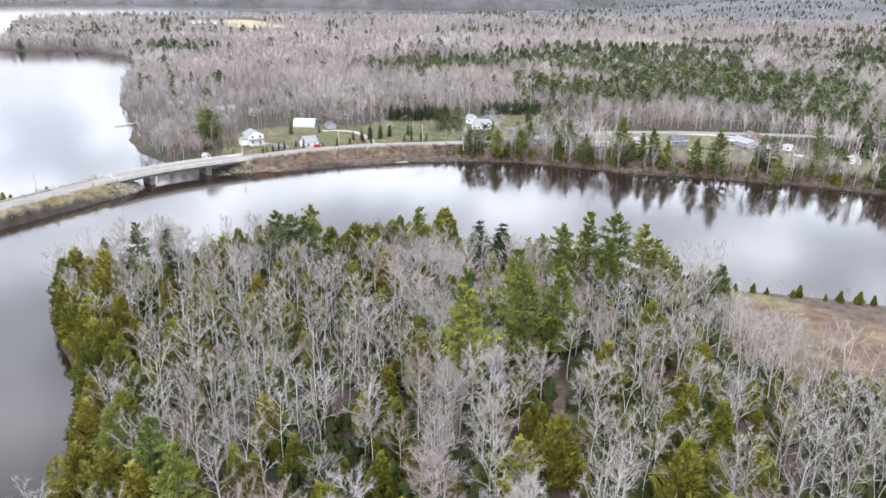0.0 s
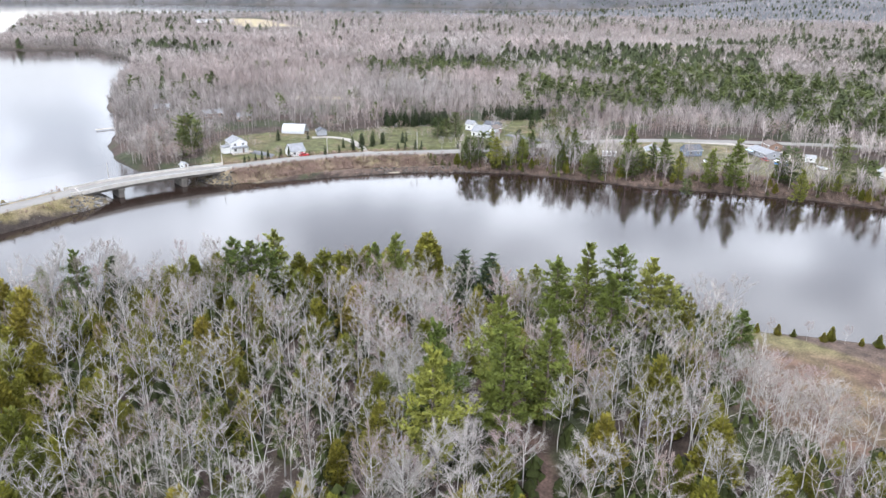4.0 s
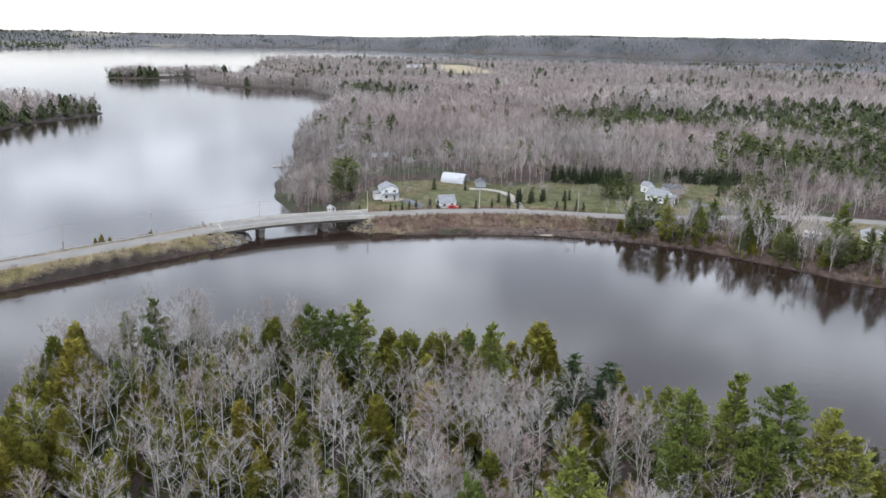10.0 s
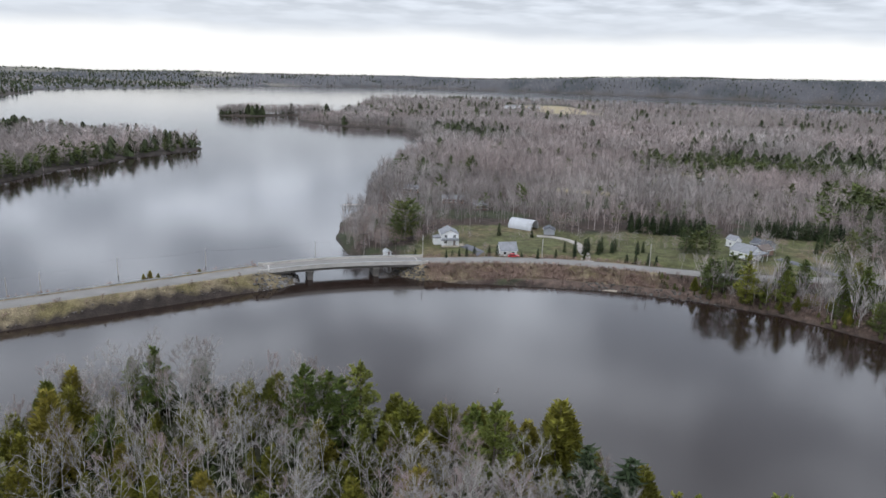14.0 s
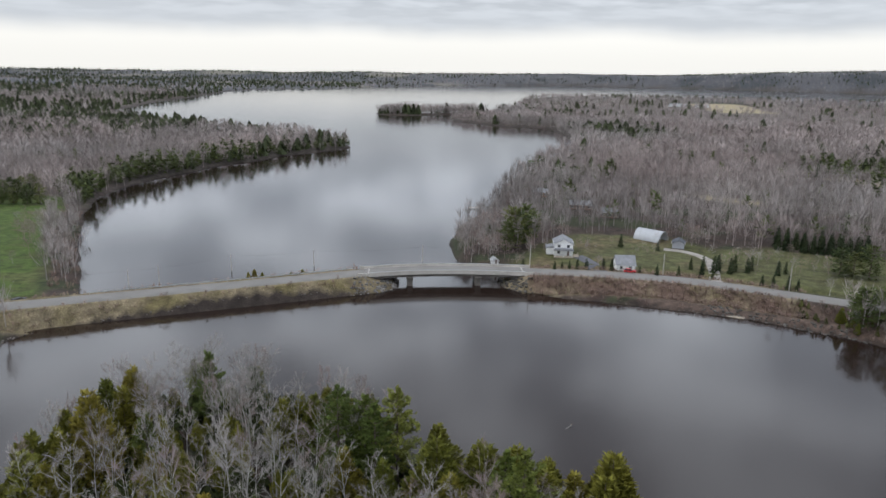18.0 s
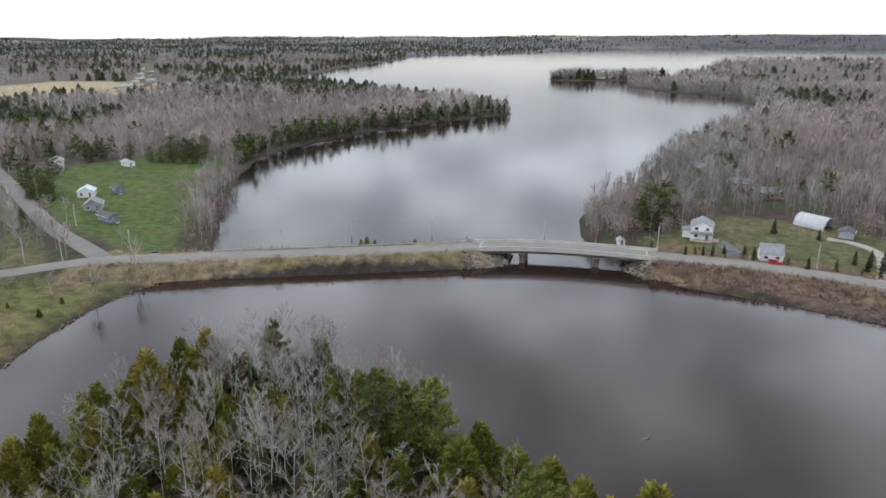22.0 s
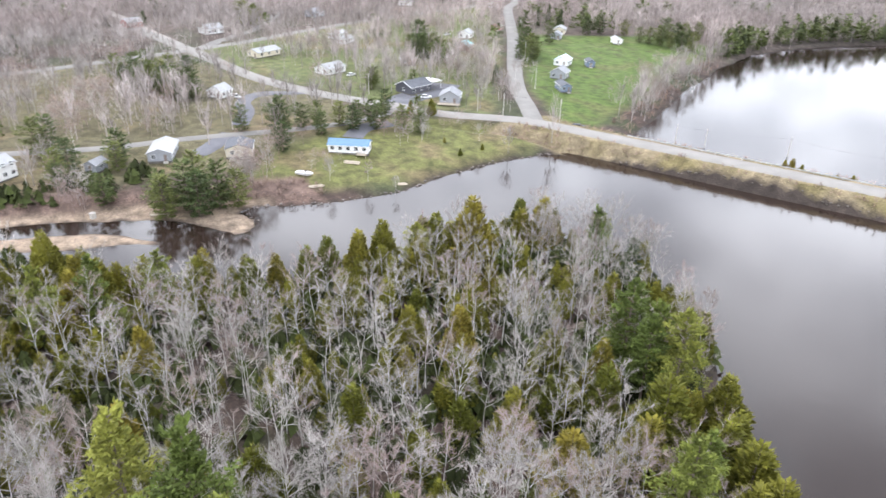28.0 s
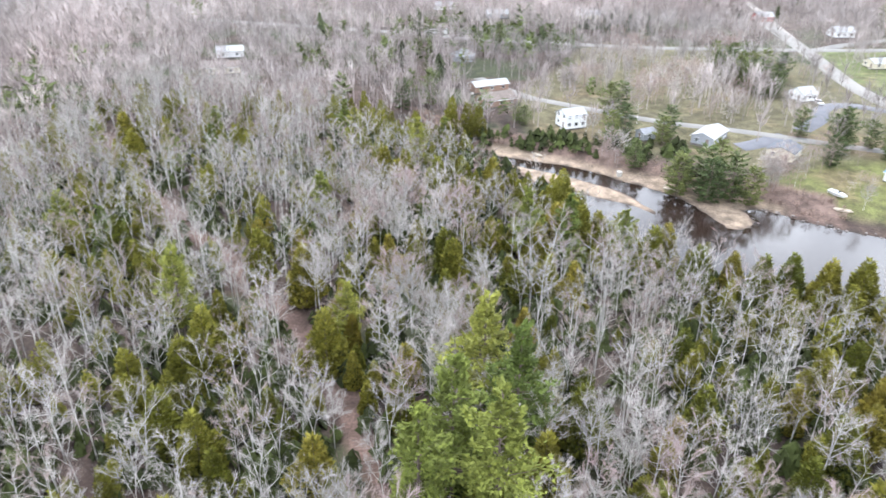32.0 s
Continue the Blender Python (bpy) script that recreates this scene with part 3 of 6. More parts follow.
def pine(rng, h, width=0.24, layers=13, arms=5, per=24, low=0.15, bulk=1.0, round_top=False):
    """Triangles of the trunk and the foliage of a pine: flat, uneven plates of needles on level boughs, tier over tier."""
    wood = cone((0, 0, 0), (0, 0, h * 0.55), 0.015 * h, 0.009 * h, 5) + cone((0, 0, h * 0.55), (0, 0, h * 0.97), 0.009 * h, 0.01, 4)
    leaf = []
    for k in range(layers):
        s = (k + 0.5) / layers
        z = h * (low + (0.97 - low) * s)
        r = h * width * (1.02 - s) ** 0.62 * (0.55 + 0.45 * min(1.0, s / 0.3)) * rng.uniform(0.7, 1.2)
        if round_top:
            r = h * width * (0.25 + 0.75 * math.sin((0.2 + 0.74 * s) * 3.1416)) * rng.uniform(0.8, 1.15)
        turn = rng.uniform(0, 6.28)
        for a in range(arms):
            az = turn + (a + rng.uniform(-0.35, 0.35)) * 6.283 / arms
            reach = r * rng.uniform(0.5, 1.25)
            d = np.array([math.cos(az), math.sin(az), 0.02 + 0.45 * s * s + rng.uniform(-0.08, 0.12)])
            across = np.array([-d[1], d[0], 0])
            root = np.array([0, 0, z + rng.uniform(-0.4, 0.4) * h / layers])
            if per > 8:
                wood += cone(root, root + d * reach * 0.85, 0.004 * h, 0.01, 3)
            for _ in range(max(2, int(per * (1.15 - 0.6 * s)))):
                f = rng.uniform(0.22, 1.0) ** 0.75
                c = root + d * reach * f + across * rng.normal(0, 0.17) * reach * (0.45 + 0.6 * f) + (0, 0, 0.1 * reach * f * f + rng.normal(0, 0.009 * h))
                size = h * rng.uniform(0.022, 0.040) * bulk
                along = d + rng.normal(0, 0.5, 3) + (0, 0, 0.22)
                along /= np.linalg.norm(along)
                side = np.cross(along, rng.normal(0, 0.35, 3) + (0, 0, 1))
                side *= size * 0.36 / (np.linalg.norm(side) + 1e-9)
                leaf.append((c - along * size * 0.45 - side, c - along * size * 0.35 + side, c + along * size))
    return np.array(wood), np.array(leaf)


def cedar(rng, h, width=0.2, n=950, bulk=1.0):
    """Triangles of the trunk and the foliage of a cedar: a dense, lumpy column of upright sprays that ends in a point."""
    wood = cone((0, 0, 0), (0, 0, h * 0.9), 0.014 * h, 0.01, 5)
    lobes = [(rng.uniform(0, 6.283), rng.uniform(0.05, 0.9), rng.uniform(0.15, 0.42)) for _ in range(16)]
    leaf = []
    for k in range(n):
        s = 1 - math.sqrt(rng.uniform(0.004, 1.0))
        az = rng.uniform(0, 6.283)
        r = h * width * min(1.0, (s + 0.06) / 0.2) ** 0.5 * (1.0 - s) ** 0.72
        lump = 0.80
        for la, ls, amp in lobes:
            da = (az - la + 3.1416) % 6.2832 - 3.1416
            lump += amp * math.exp(-(da / 0.55) ** 2 - ((s - ls) / 0.10) ** 2)
        deep = 1.0 if k % 4 else rng.uniform(0.35, 0.8)
        out = np.array([math.cos(az), math.sin(az), 0.0])
        c = out * r * lump * deep * rng.uniform(0.9, 1.06) + (0, 0, h * (0.02 + 0.94 * s))
        size = h * rng.uniform(0.030, 0.058) * bulk
        along = out * rng.uniform(0.2, 0.9) + rng.normal(0, 0.22, 3) + (0, 0, rng.uniform(0.45, 1.0))
        along /= np.linalg.norm(along)
        side = np.cross(along, out + rng.normal(0, 0.45, 3))
        side *= size * 0.42 / (np.linalg.norm(side) + 1e-9)
        leaf.append((c - along * size * 0.5 - side, c - along * size * 0.4 + side, c + along * size))
    return np.array(wood), np.array(leaf)


def tri_mesh(name, tris, colors=None):
    v = tris.reshape(-1, 3)
    return quick_mesh(name, v, np.arange(len(v)).reshape(-1, 3), colors)


rng = np.random.default_rng(7)
BARE = []
for k in range(12):
    if k < 6:
        w, f = bare_tree(rng, 15.0, fork=(0.30, 0.42, 0.36)[k % 3], spread=(0.7, 0.85, 1.0)[k % 3], limbs=14, twigs=17, lean=0.05, leaders=1 + (k % 3 == 1))
    else:
        w, f = bare_tree(rng, 16.0, fork=0.46, spread=0.75, limbs=12, twigs=14, lean=0.05)
    BARE.append((w, f, tri_mesh("trunk", w), tri_mesh("crown", f)))
LITE = []
for k in range(8):
    w, f = bare_tree(rng, 15.0, fork=(0.30, 0.42, 0.36)[k % 3], spread=(0.7, 0.85, 1.0)[k % 3], limbs=11, twigs=14, lean=0.05, leaders=1 + (k % 3 == 1), broad=0.022, lite=True)
    LITE.append((w, f))
PINES, CEDARS, SPRUCES, YARD_PINES = [], [], [], []
for k in range(4):
    w, f = pine(rng, 19.0, 0.34, layers=10, arms=6, per=50, low=0.05, bulk=1.2, round_top=True)
    YARD_PINES.append((w, f, tri_mesh("trunk", w), tri_mesh("crown", f)))
for k in range(5):
    w, f = pine(rng, 19.0, 0.29 + 0.03 * (k % 3), layers=14, arms=5, per=100, low=0.16, bulk=0.8)
    PINES.append((w, f, tri_mesh("trunk", w), tri_mesh("crown", f)))
for k in range(6):
    w, f = cedar(rng, 12.0, 0.23 + 0.035 * (k % 3), n=2100, bulk=0.95)
    CEDARS.append((w, f, tri_mesh("trunk", w), tri_mesh("crown", f)))
for k in range(4):
    w, f = conifer(rng, 12.0, 0.17, layers=12, sprays=50, low=0.02, bulk=1.75)
    SPRUCES.append((w, f, tri_mesh("trunk", w), tri_mesh("crown", f)))
for bank, wm, fm in ((BARE, M_BARK, M_TWIG), (PINES, M_PBARK, M_NEEDLE), (YARD_PINES, M_PBARK, M_PINE_DARK), (CEDARS, M_PBARK, M_CEDAR), (SPRUCES, M_PBARK, M_SPRUCE)):
    for _, _, a, b in bank:
        a.materials.append(wm), b.materials.append(fm)
for k in (2, 5, 8, 11):
    BARE[k][3].materials[0] = M_TWIG_BROWN
LABELS = {"bare_tree": ("tall leafless grey birch or poplar in the woods", "tree", "bare trees of the wood"),
          "pine_tree": ("tall green white pine with open tiers", "tree", "pines of the wood"),
          "cedar_tree": ("dense olive green cedar of conical shape", "tree", "cedars of the wood"),
          "spruce_tree": ("small dark green spruce of conical shape", "tree", "young spruces")}


def plant(kind, bank, x, y, scale, k, label="", thick=1.0):
    """One tree as a thing: trunk and crown under an empty at its base."""
    _, _, trunk, crown = bank[k % len(bank)]
    base = new(kind)
    base.matrix_world = Matrix.LocRotScale((x, y, ground_z(x, y) - 0.1), Euler((0, 0, (k * 2.39996) % 6.283)), (scale * thick, scale * thick, scale))
    for name, me in (("trunk", trunk), ("crown", crown)):
        part_ob = new(name, me)
        part_ob.parent = base
    lab, cat, group = LABELS[kind]
    return tagged(base, label or lab, cat, group)


class Grove:
    """Many trees joined into one mesh."""

    def __init__(self):
        self.tris, self.cols = [], []

    def add(self, tris, x, y, z, scale, turn, color, thick=1.0):
        c, s = math.cos(turn) * scale * thick, math.sin(turn) * scale * thick
        v = tris.reshape(-1, 3)
        self.tris.append(np.stack([v[:, 0] * c - v[:, 1] * s + x, v[:, 0] * s + v[:, 1] * c + y, v[:, 2] * scale + z], 1))
        self.cols.append(np.tile(np.asarray(color, np.float32), (len(v), 1)))

    def build(self, name, label):
        v = np.concatenate(self.tris)
        me = quick_mesh(name, v, np.arange(len(v)).reshape(-1, 3), np.concatenate(self.cols))
        return tagged(link(name, me, material=M_STUFF), label, "woodland", kind="stuff")


def keep(tris, rng, share):
    return tris[rng.random(len(tris)) < share]


# lighter copies of the trees for the distance
def blades(rng, n, h, wide, low, flare):
    """A feathery far crown: thin upright blades that fan out."""
    az, s = rng.uniform(0, 6.283, n), rng.random(n)
    z0 = h * (low + (0.9 - low) * s * 0.8)
    r0 = h * flare * 0.35 * rng.random(n)
    d = np.stack([np.cos(az), np.sin(az)], 1)
    ln = h * rng.uniform(0.16, 0.32, n)
    base = np.column_stack([d * r0[:, None], z0])
    tip = base + np.column_stack([d * (ln * rng.uniform(0.3, 0.9, n) * flare * 2.2)[:, None], ln])
    side = np.column_stack([-d[:, 1], d[:, 0], np.zeros(n)]) * (wide * h * rng.uniform(0.6, 1.3, n))[:, None]
    return np.stack([base - side, base + side, tip], 1)


def skirts(rng, tiers, n, width, low):
    """A far evergreen: ragged skirts of boughs, one above another."""
    out = []
    for k in range(tiers):
        z0 = low + (1 - low) * k / tiers
        r = width * (1 - 0.80 * (k / tiers) ** 1.4) * rng.uniform(0.8, 1.15)
        z1 = min(1.0, z0 + (1 - low) / tiers * 1.9)
        az = np.sort(rng.uniform(0, 6.283, n))
        for a in range(n):
            b0, b1 = az[a], az[a] + 6.283 / n * rng.uniform(0.8, 1.4)
            r0, r1 = r * rng.uniform(0.7, 1.25), r * rng.uniform(0.7, 1.25)
            out.append(((r0 * math.cos(b0), r0 * math.sin(b0), z0 + rng.uniform(-0.03, 0.03)), (r1 * math.cos(b1), r1 * math.sin(b1), z0 + rng.uniform(-0.03, 0.03)), (0, 0, z1)))
    return np.array(out)


MID_BARE, MID_CON, MID_PINE, FAR_BARE, FAR_CON, HILL_BARE, HILL_CON, YOUNG = [], [], [], [], [], [], [], []
for k in range(8):
    trunk = np.array(cone((0, 0, 0), (0, 0, 0.8), 0.011, 0.004, 3))
    MID_BARE.append((trunk, blades(rng, 50, 1.0, 0.0075, 0.30, 0.42)))
    FAR_BARE.append(np.concatenate([np.array(cone((0, 0, 0), (0, 0, 0.75), 0.012, 0.005, 3))[::2], blades(rng, 34, 1.0, 0.0125, 0.18, 0.5)]))
    HILL_BARE.append(blades(rng, 11, 1.0, 0.05, 0.0, 0.4))
    MID_CON.append(skirts(rng, 7, 8, 0.20, 0.08))
    MID_PINE.append(pine(rng, 1.0, 0.32, layers=6, arms=4, per=4, low=0.2, bulk=4.0)[1])
    FAR_CON.append(skirts(rng, 4, 6, 0.25, 0.03))
    HILL_CON.append(skirts(rng, 2, 5, 0.3, 0.0))
    YOUNG.append(skirts(rng, 4, 7, 0.30, 0.02))

# ---- the wood under the camera ----
PINE_AT = [(-15, -106, 20), (-19, -109, 18), (5, -130, 20), (3, -124, 17), (29, -170, 24), (34, -175, 24), (38, -181, 22), (-10, -181, 25), (-7, -190, 23), (-25, -181, 24), (-26, -106, 20),
           (30, -154, 14), (-31, -187, 24), (-155, -262, 14), (-147, -255, 15), (-140, -249, 15), (-62, -74, 12), (-90, -168, 15), (-88, -180, 18), (-88, -189, 18), (21, -168, 22), (40, -184, 18),
           (28, -178, 19), (16, -171, 15), (-56, -83, 17), (-21, -105, 18), (-129, -226, 18), (-41, -245, 18), (-16, -188, 24)]
CEDAR_AT0 = [(-8, -118, 18), (-71, -106, 21), (-72, -84, 16), (-76, -88, 15), (-71, -92, 15), (-82, -109, 15), (-80, -113, 15), (-75, -109, 14), (-73, -119, 14), (-84, -135, 14), (-81, -141, 14),
             (-81, -153, 14), (-86, -162, 15), (-91, -159, 14), (-94, -178, 16), (-92, -183, 15), (-85, -186, 13), (-68, -177, 13), (-53, -193, 14), (-69, -188, 11), (-37, -215, 15), (-53, -184, 10),
             (-33, -118, 11), (-23, -127, 11), (-26, -235, 13)]
CEDAR_AT1 = [(-13, -230, 14), (4, -217, 14), (30, -198, 11), (-21, -241, 13), (-11, -223, 13), (13, -200, 15), (10, -205, 13), (13, -188, 11), (-58, -129, 10), (-59, -110, 10), (-26, -142, 11),
             (8, -134, 13), (13, -137, 11), (8, -156, 15), (-30, -90, 13), (-26, -96, 15), (-12, -162, 15), (-3, -166, 11), (-81, -123, 16), (-78, -105, 13), (-18, -85, 13), (-7, -91, 13),
             (-3, -95, 13), (10, -108, 16), (1, -116, 15)]
CEDAR_AT2 = [(2, -108, 14), (21, -123, 18), (-6, -124, 14), (-17, -121, 15), (-44, -129, 14), (10, -123, 14), (-35, -136, 13), (-43, -141, 10), (-38, -97, 14), (-32, -95, 14), (-21, -136, 14),
             (-24, -114, 13), (-10, -135, 14), (-14, -154, 11), (-30, -172, 14), (-85, -98, 14), (-50, -136, 13), (-53, -157, 11), (-40, -131, 11), (-35, -155, 13), (-120, -314, 16), (-108, -303, 15),
             (-117, -232, 15), (-117, -226, 14), (-113, -216, 15)]
CEDAR_AT3 = [(-116, -202, 15), (-104, -187, 13), (-103, -181, 13), (-59, -271, 15), (-63, -241, 14), (-57, -228, 15), (-81, -212, 11), (-45, -252, 16), (-30, -233, 16), (-36, -180, 15), (-48, -156, 10),
             (-81, -129, 15), (-10, -205, 14), (-18, -176, 14), (-95, -166, 11), (-97, -157, 10), (-93, -144, 11), (-114, -209, 14), (-108, -194, 13), (-100, -174, 11), (-110, -226, 14), (-106, -216, 14),
             (-105, -207, 13)]
CEDAR_AT3 += [(22, -123, 16), (19, -126, 15), (11, -119, 14), (15, -122, 13), (30, -138, 13), (33, -150, 12)]
SPRUCE_AT = [(17, -142, 17), (23, -145, 16), (-47, -81, 13), (54, -177, 11)]
WOOD_BOX = (-175, 70, -345, -66)
step = 4.25
xs, ys = np.meshgrid(np.arange(WOOD_BOX[0], WOOD_BOX[1], step), np.arange(WOOD_BOX[2], WOOD_BOX[3], step))
xs = (xs + rng.uniform(-0.45, 0.45, xs.shape) * step).ravel()
ys = (ys + rng.uniform(-0.45, 0.45, ys.shape) * step).ravel()
ds = shore(xs, ys)
trail_d, _ = off_line(xs, ys, TRAIL)
ok = (ds > 2.6) & ~inside(xs, ys, BROWN_FIELD) & (trail_d > 2.6) & (off_line(xs, ys, HIGHWAY)[0] > 30) & ~((xs < -128) & (ys > -215))
ok &= ~((xs < -104) & (ys > -150))
xs, ys, ds = xs[ok], ys[ok], ds[ok]
# nearest to the middle of the stretch that the camera flies over come first
order = np.argsort(off_line(xs, ys, [(-82, -220), (-45, -205), (-15, -185), (5, -140)])[0])
xs, ys, ds = xs[order], ys[order], ds[order]
marsh = inside(xs, ys, MARSH)
xs, ys, ds = xs[~marsh], ys[~marsh], ds[~marsh]
zs = height(xs, ys, ds)
wood_stuff = Grove()
n_bare = n_ever = 0
fixed = []
for kind, bank, rows, full in (("pine_tree", PINES, PINE_AT, 19.0), ("cedar_tree", CEDARS, CEDAR_AT0 + CEDAR_AT1 + CEDAR_AT2 + CEDAR_AT3, 12.0), ("spruce_tree", SPRUCES, SPRUCE_AT, 12.0)):
    for k, (x, y, tall) in enumerate(rows):
        for _ in range(4):
            if shore(np.array([x], float), np.array([y], float))[0] < 2.4:
                x, y = x + (2.0 if x < -70 else -1.0), y - (0.5 if x < -70 else 2.2)
        if shore(np.array([x], float), np.array([y], float))[0] > 1.0:
            plant(kind, bank, x, y, tall / full, k * 3 + 1, thick=0.88 if full > 15 else (1.35 if kind == "spruce_tree" else 1.4 if x > -12 and y > -150 else 1.1))
            fixed.append((x, y))
            n_ever += 1
fixed = np.array(fixed)
for k in range(len(xs)):
    x, y, d = xs[k], ys[k], ds[k]
    if np.hypot(fixed[:, 0] - x, fixed[:, 1] - y).min() < 3.5:
        continue
    clump = wob(np.array(x), np.array(y), 38, 21.0)
    known = -100 < x < 50 and y > -200
    p = (0.72 if x < -70 or x > 0 else 0.55) if d < 10 else (0.44 if clump > 0.0 else 0.22)
    p = 0.93 if (x < -97 and d < 17 and y < -165) or (x > -4 and d < 8) else p
    u, v = rng.random(), rng.random()
    turn = rng.uniform(0, 6.283)
    if u < p:
        pine = v < (0.03 if known else 0.05)
        s = rng.uniform(0.72, 1.08)
        if pine:
            s *= 0.78
            bank, kind, col = PINES, "pine_tree", np.array([0.125, 0.130, 0.018])
        else:
            bank, kind, col = CEDARS, "cedar_tree", np.array([0.155, 0.148, 0.020])
            s *= rng.uniform(0.45, 1.02) * (1.2 if d < 11 and x < -76 else 1.0)
        if pine or n_ever < 300:
            plant(kind, bank, x, y, s, k)
            n_ever += 1
        else:
            w, f = bank[k % len(bank)][:2]
            wood_stuff.add(keep(f, rng, 0.5), x, y, zs[k], s, turn, col * rng.uniform(0.65, 1.3))
    else:
        if v < 0.08:
            continue
        s = rng.uniform(0.76, 1.12) * (0.95 if d < 14 and x < 0 else 1.0)
        if n_bare < 145:
            plant("bare_tree", BARE, x, y, s, k, thick=0.95)
            n_bare += 1
        else:
            w, f = LITE[k % len(LITE)]
            w = keep(w, rng, 0.85)
            wood_stuff.add(w, x, y, zs[k], s, turn, np.array([0.48, 0.455, 0.425]) * rng.uniform(0.75, 1.15), 0.95)
            wood_stuff.add(keep(f, rng, 0.85), x, y, zs[k], s, turn, np.array([0.35, 0.32, 0.297] if k % 3 else [0.29, 0.230, 0.209]) * rng.uniform(0.75, 1.15), 0.95)
under = Grove()
SHRUB = [blades(rng, 22, 1.0, 0.012, 0.0, 0.55) for _ in range(5)]
ux, uy = rng.uniform(WOOD_BOX[0], WOOD_BOX[1], 15000), rng.uniform(WOOD_BOX[2], WOOD_BOX[3], 15000)
ud = shore(ux, uy)
uok = (ud > 0.6) & ~inside(ux, uy, BROWN_FIELD) & (off_line(ux, uy, TRAIL)[0] > 1.8) & ~((ux < -104) & (uy > -150)) & (off_line(ux, uy, HIGHWAY)[0] > 20) & (ux + uy > -420) & ~inside(ux, uy, MARSH)
uz = height(ux, uy, ud)
for k in np.nonzero(uok)[0]:
    if rng.random() < 0.45 + 0.45 * wob(ux[k], uy[k], 22, 61.0):
        under.add(YOUNG[k % 8], ux[k], uy[k], uz[k], rng.uniform(1.6, 5.0), k, np.array([0.040, 0.050, 0.013]) * rng.uniform(0.5, 1.5), 1.5)
    elif k % 3 == 0:
        under.add(SHRUB[k % 5], ux[k], uy[k], uz[k], rng.uniform(1.6, 4.0), k, np.array([0.15, 0.11, 0.095]) * rng.uniform(0.7, 1.3))
under.build("undergrowth", "grey shrubs and small young evergreens under the trees")
wood_stuff.build("woodland", "leafless grey woods with scattered evergreens beside the pond")

# ---- woods round the water ----
CLEAR = [MARSH, FAR_YARDS, EAST_YARD, EAST_VILLAGE, GREEN_FIELD, SHORE_LAWN, BROWN_FIELD] + FAR_FIELDS
THIN = [VILLAGE, VILLAGE_SOUTH]


HOMES = np.array([(-258, -47), (-308, -59), (-240, -105), (-182, -143), (-172, -122), (-180, -163), (-187, -188), (-222, -224), (-206, -218), (-171, -244), (-386, -60), (-431, -94), (-338, -2), (-321, -6), (-417, 21), (-305, 66), (-272, 40), (-259, -4), (-220, 64), (-200, 43), (-181, 27), (-212, 75), (-277, 113), (-250, 136), (-290, 128), (-318, 100), (-440, 109), (-405, -198), (-333, -276), (-389, -252), (-412, -292), (-217, -340), (-246, -352), (-468, 245), (-402, 164)], float)


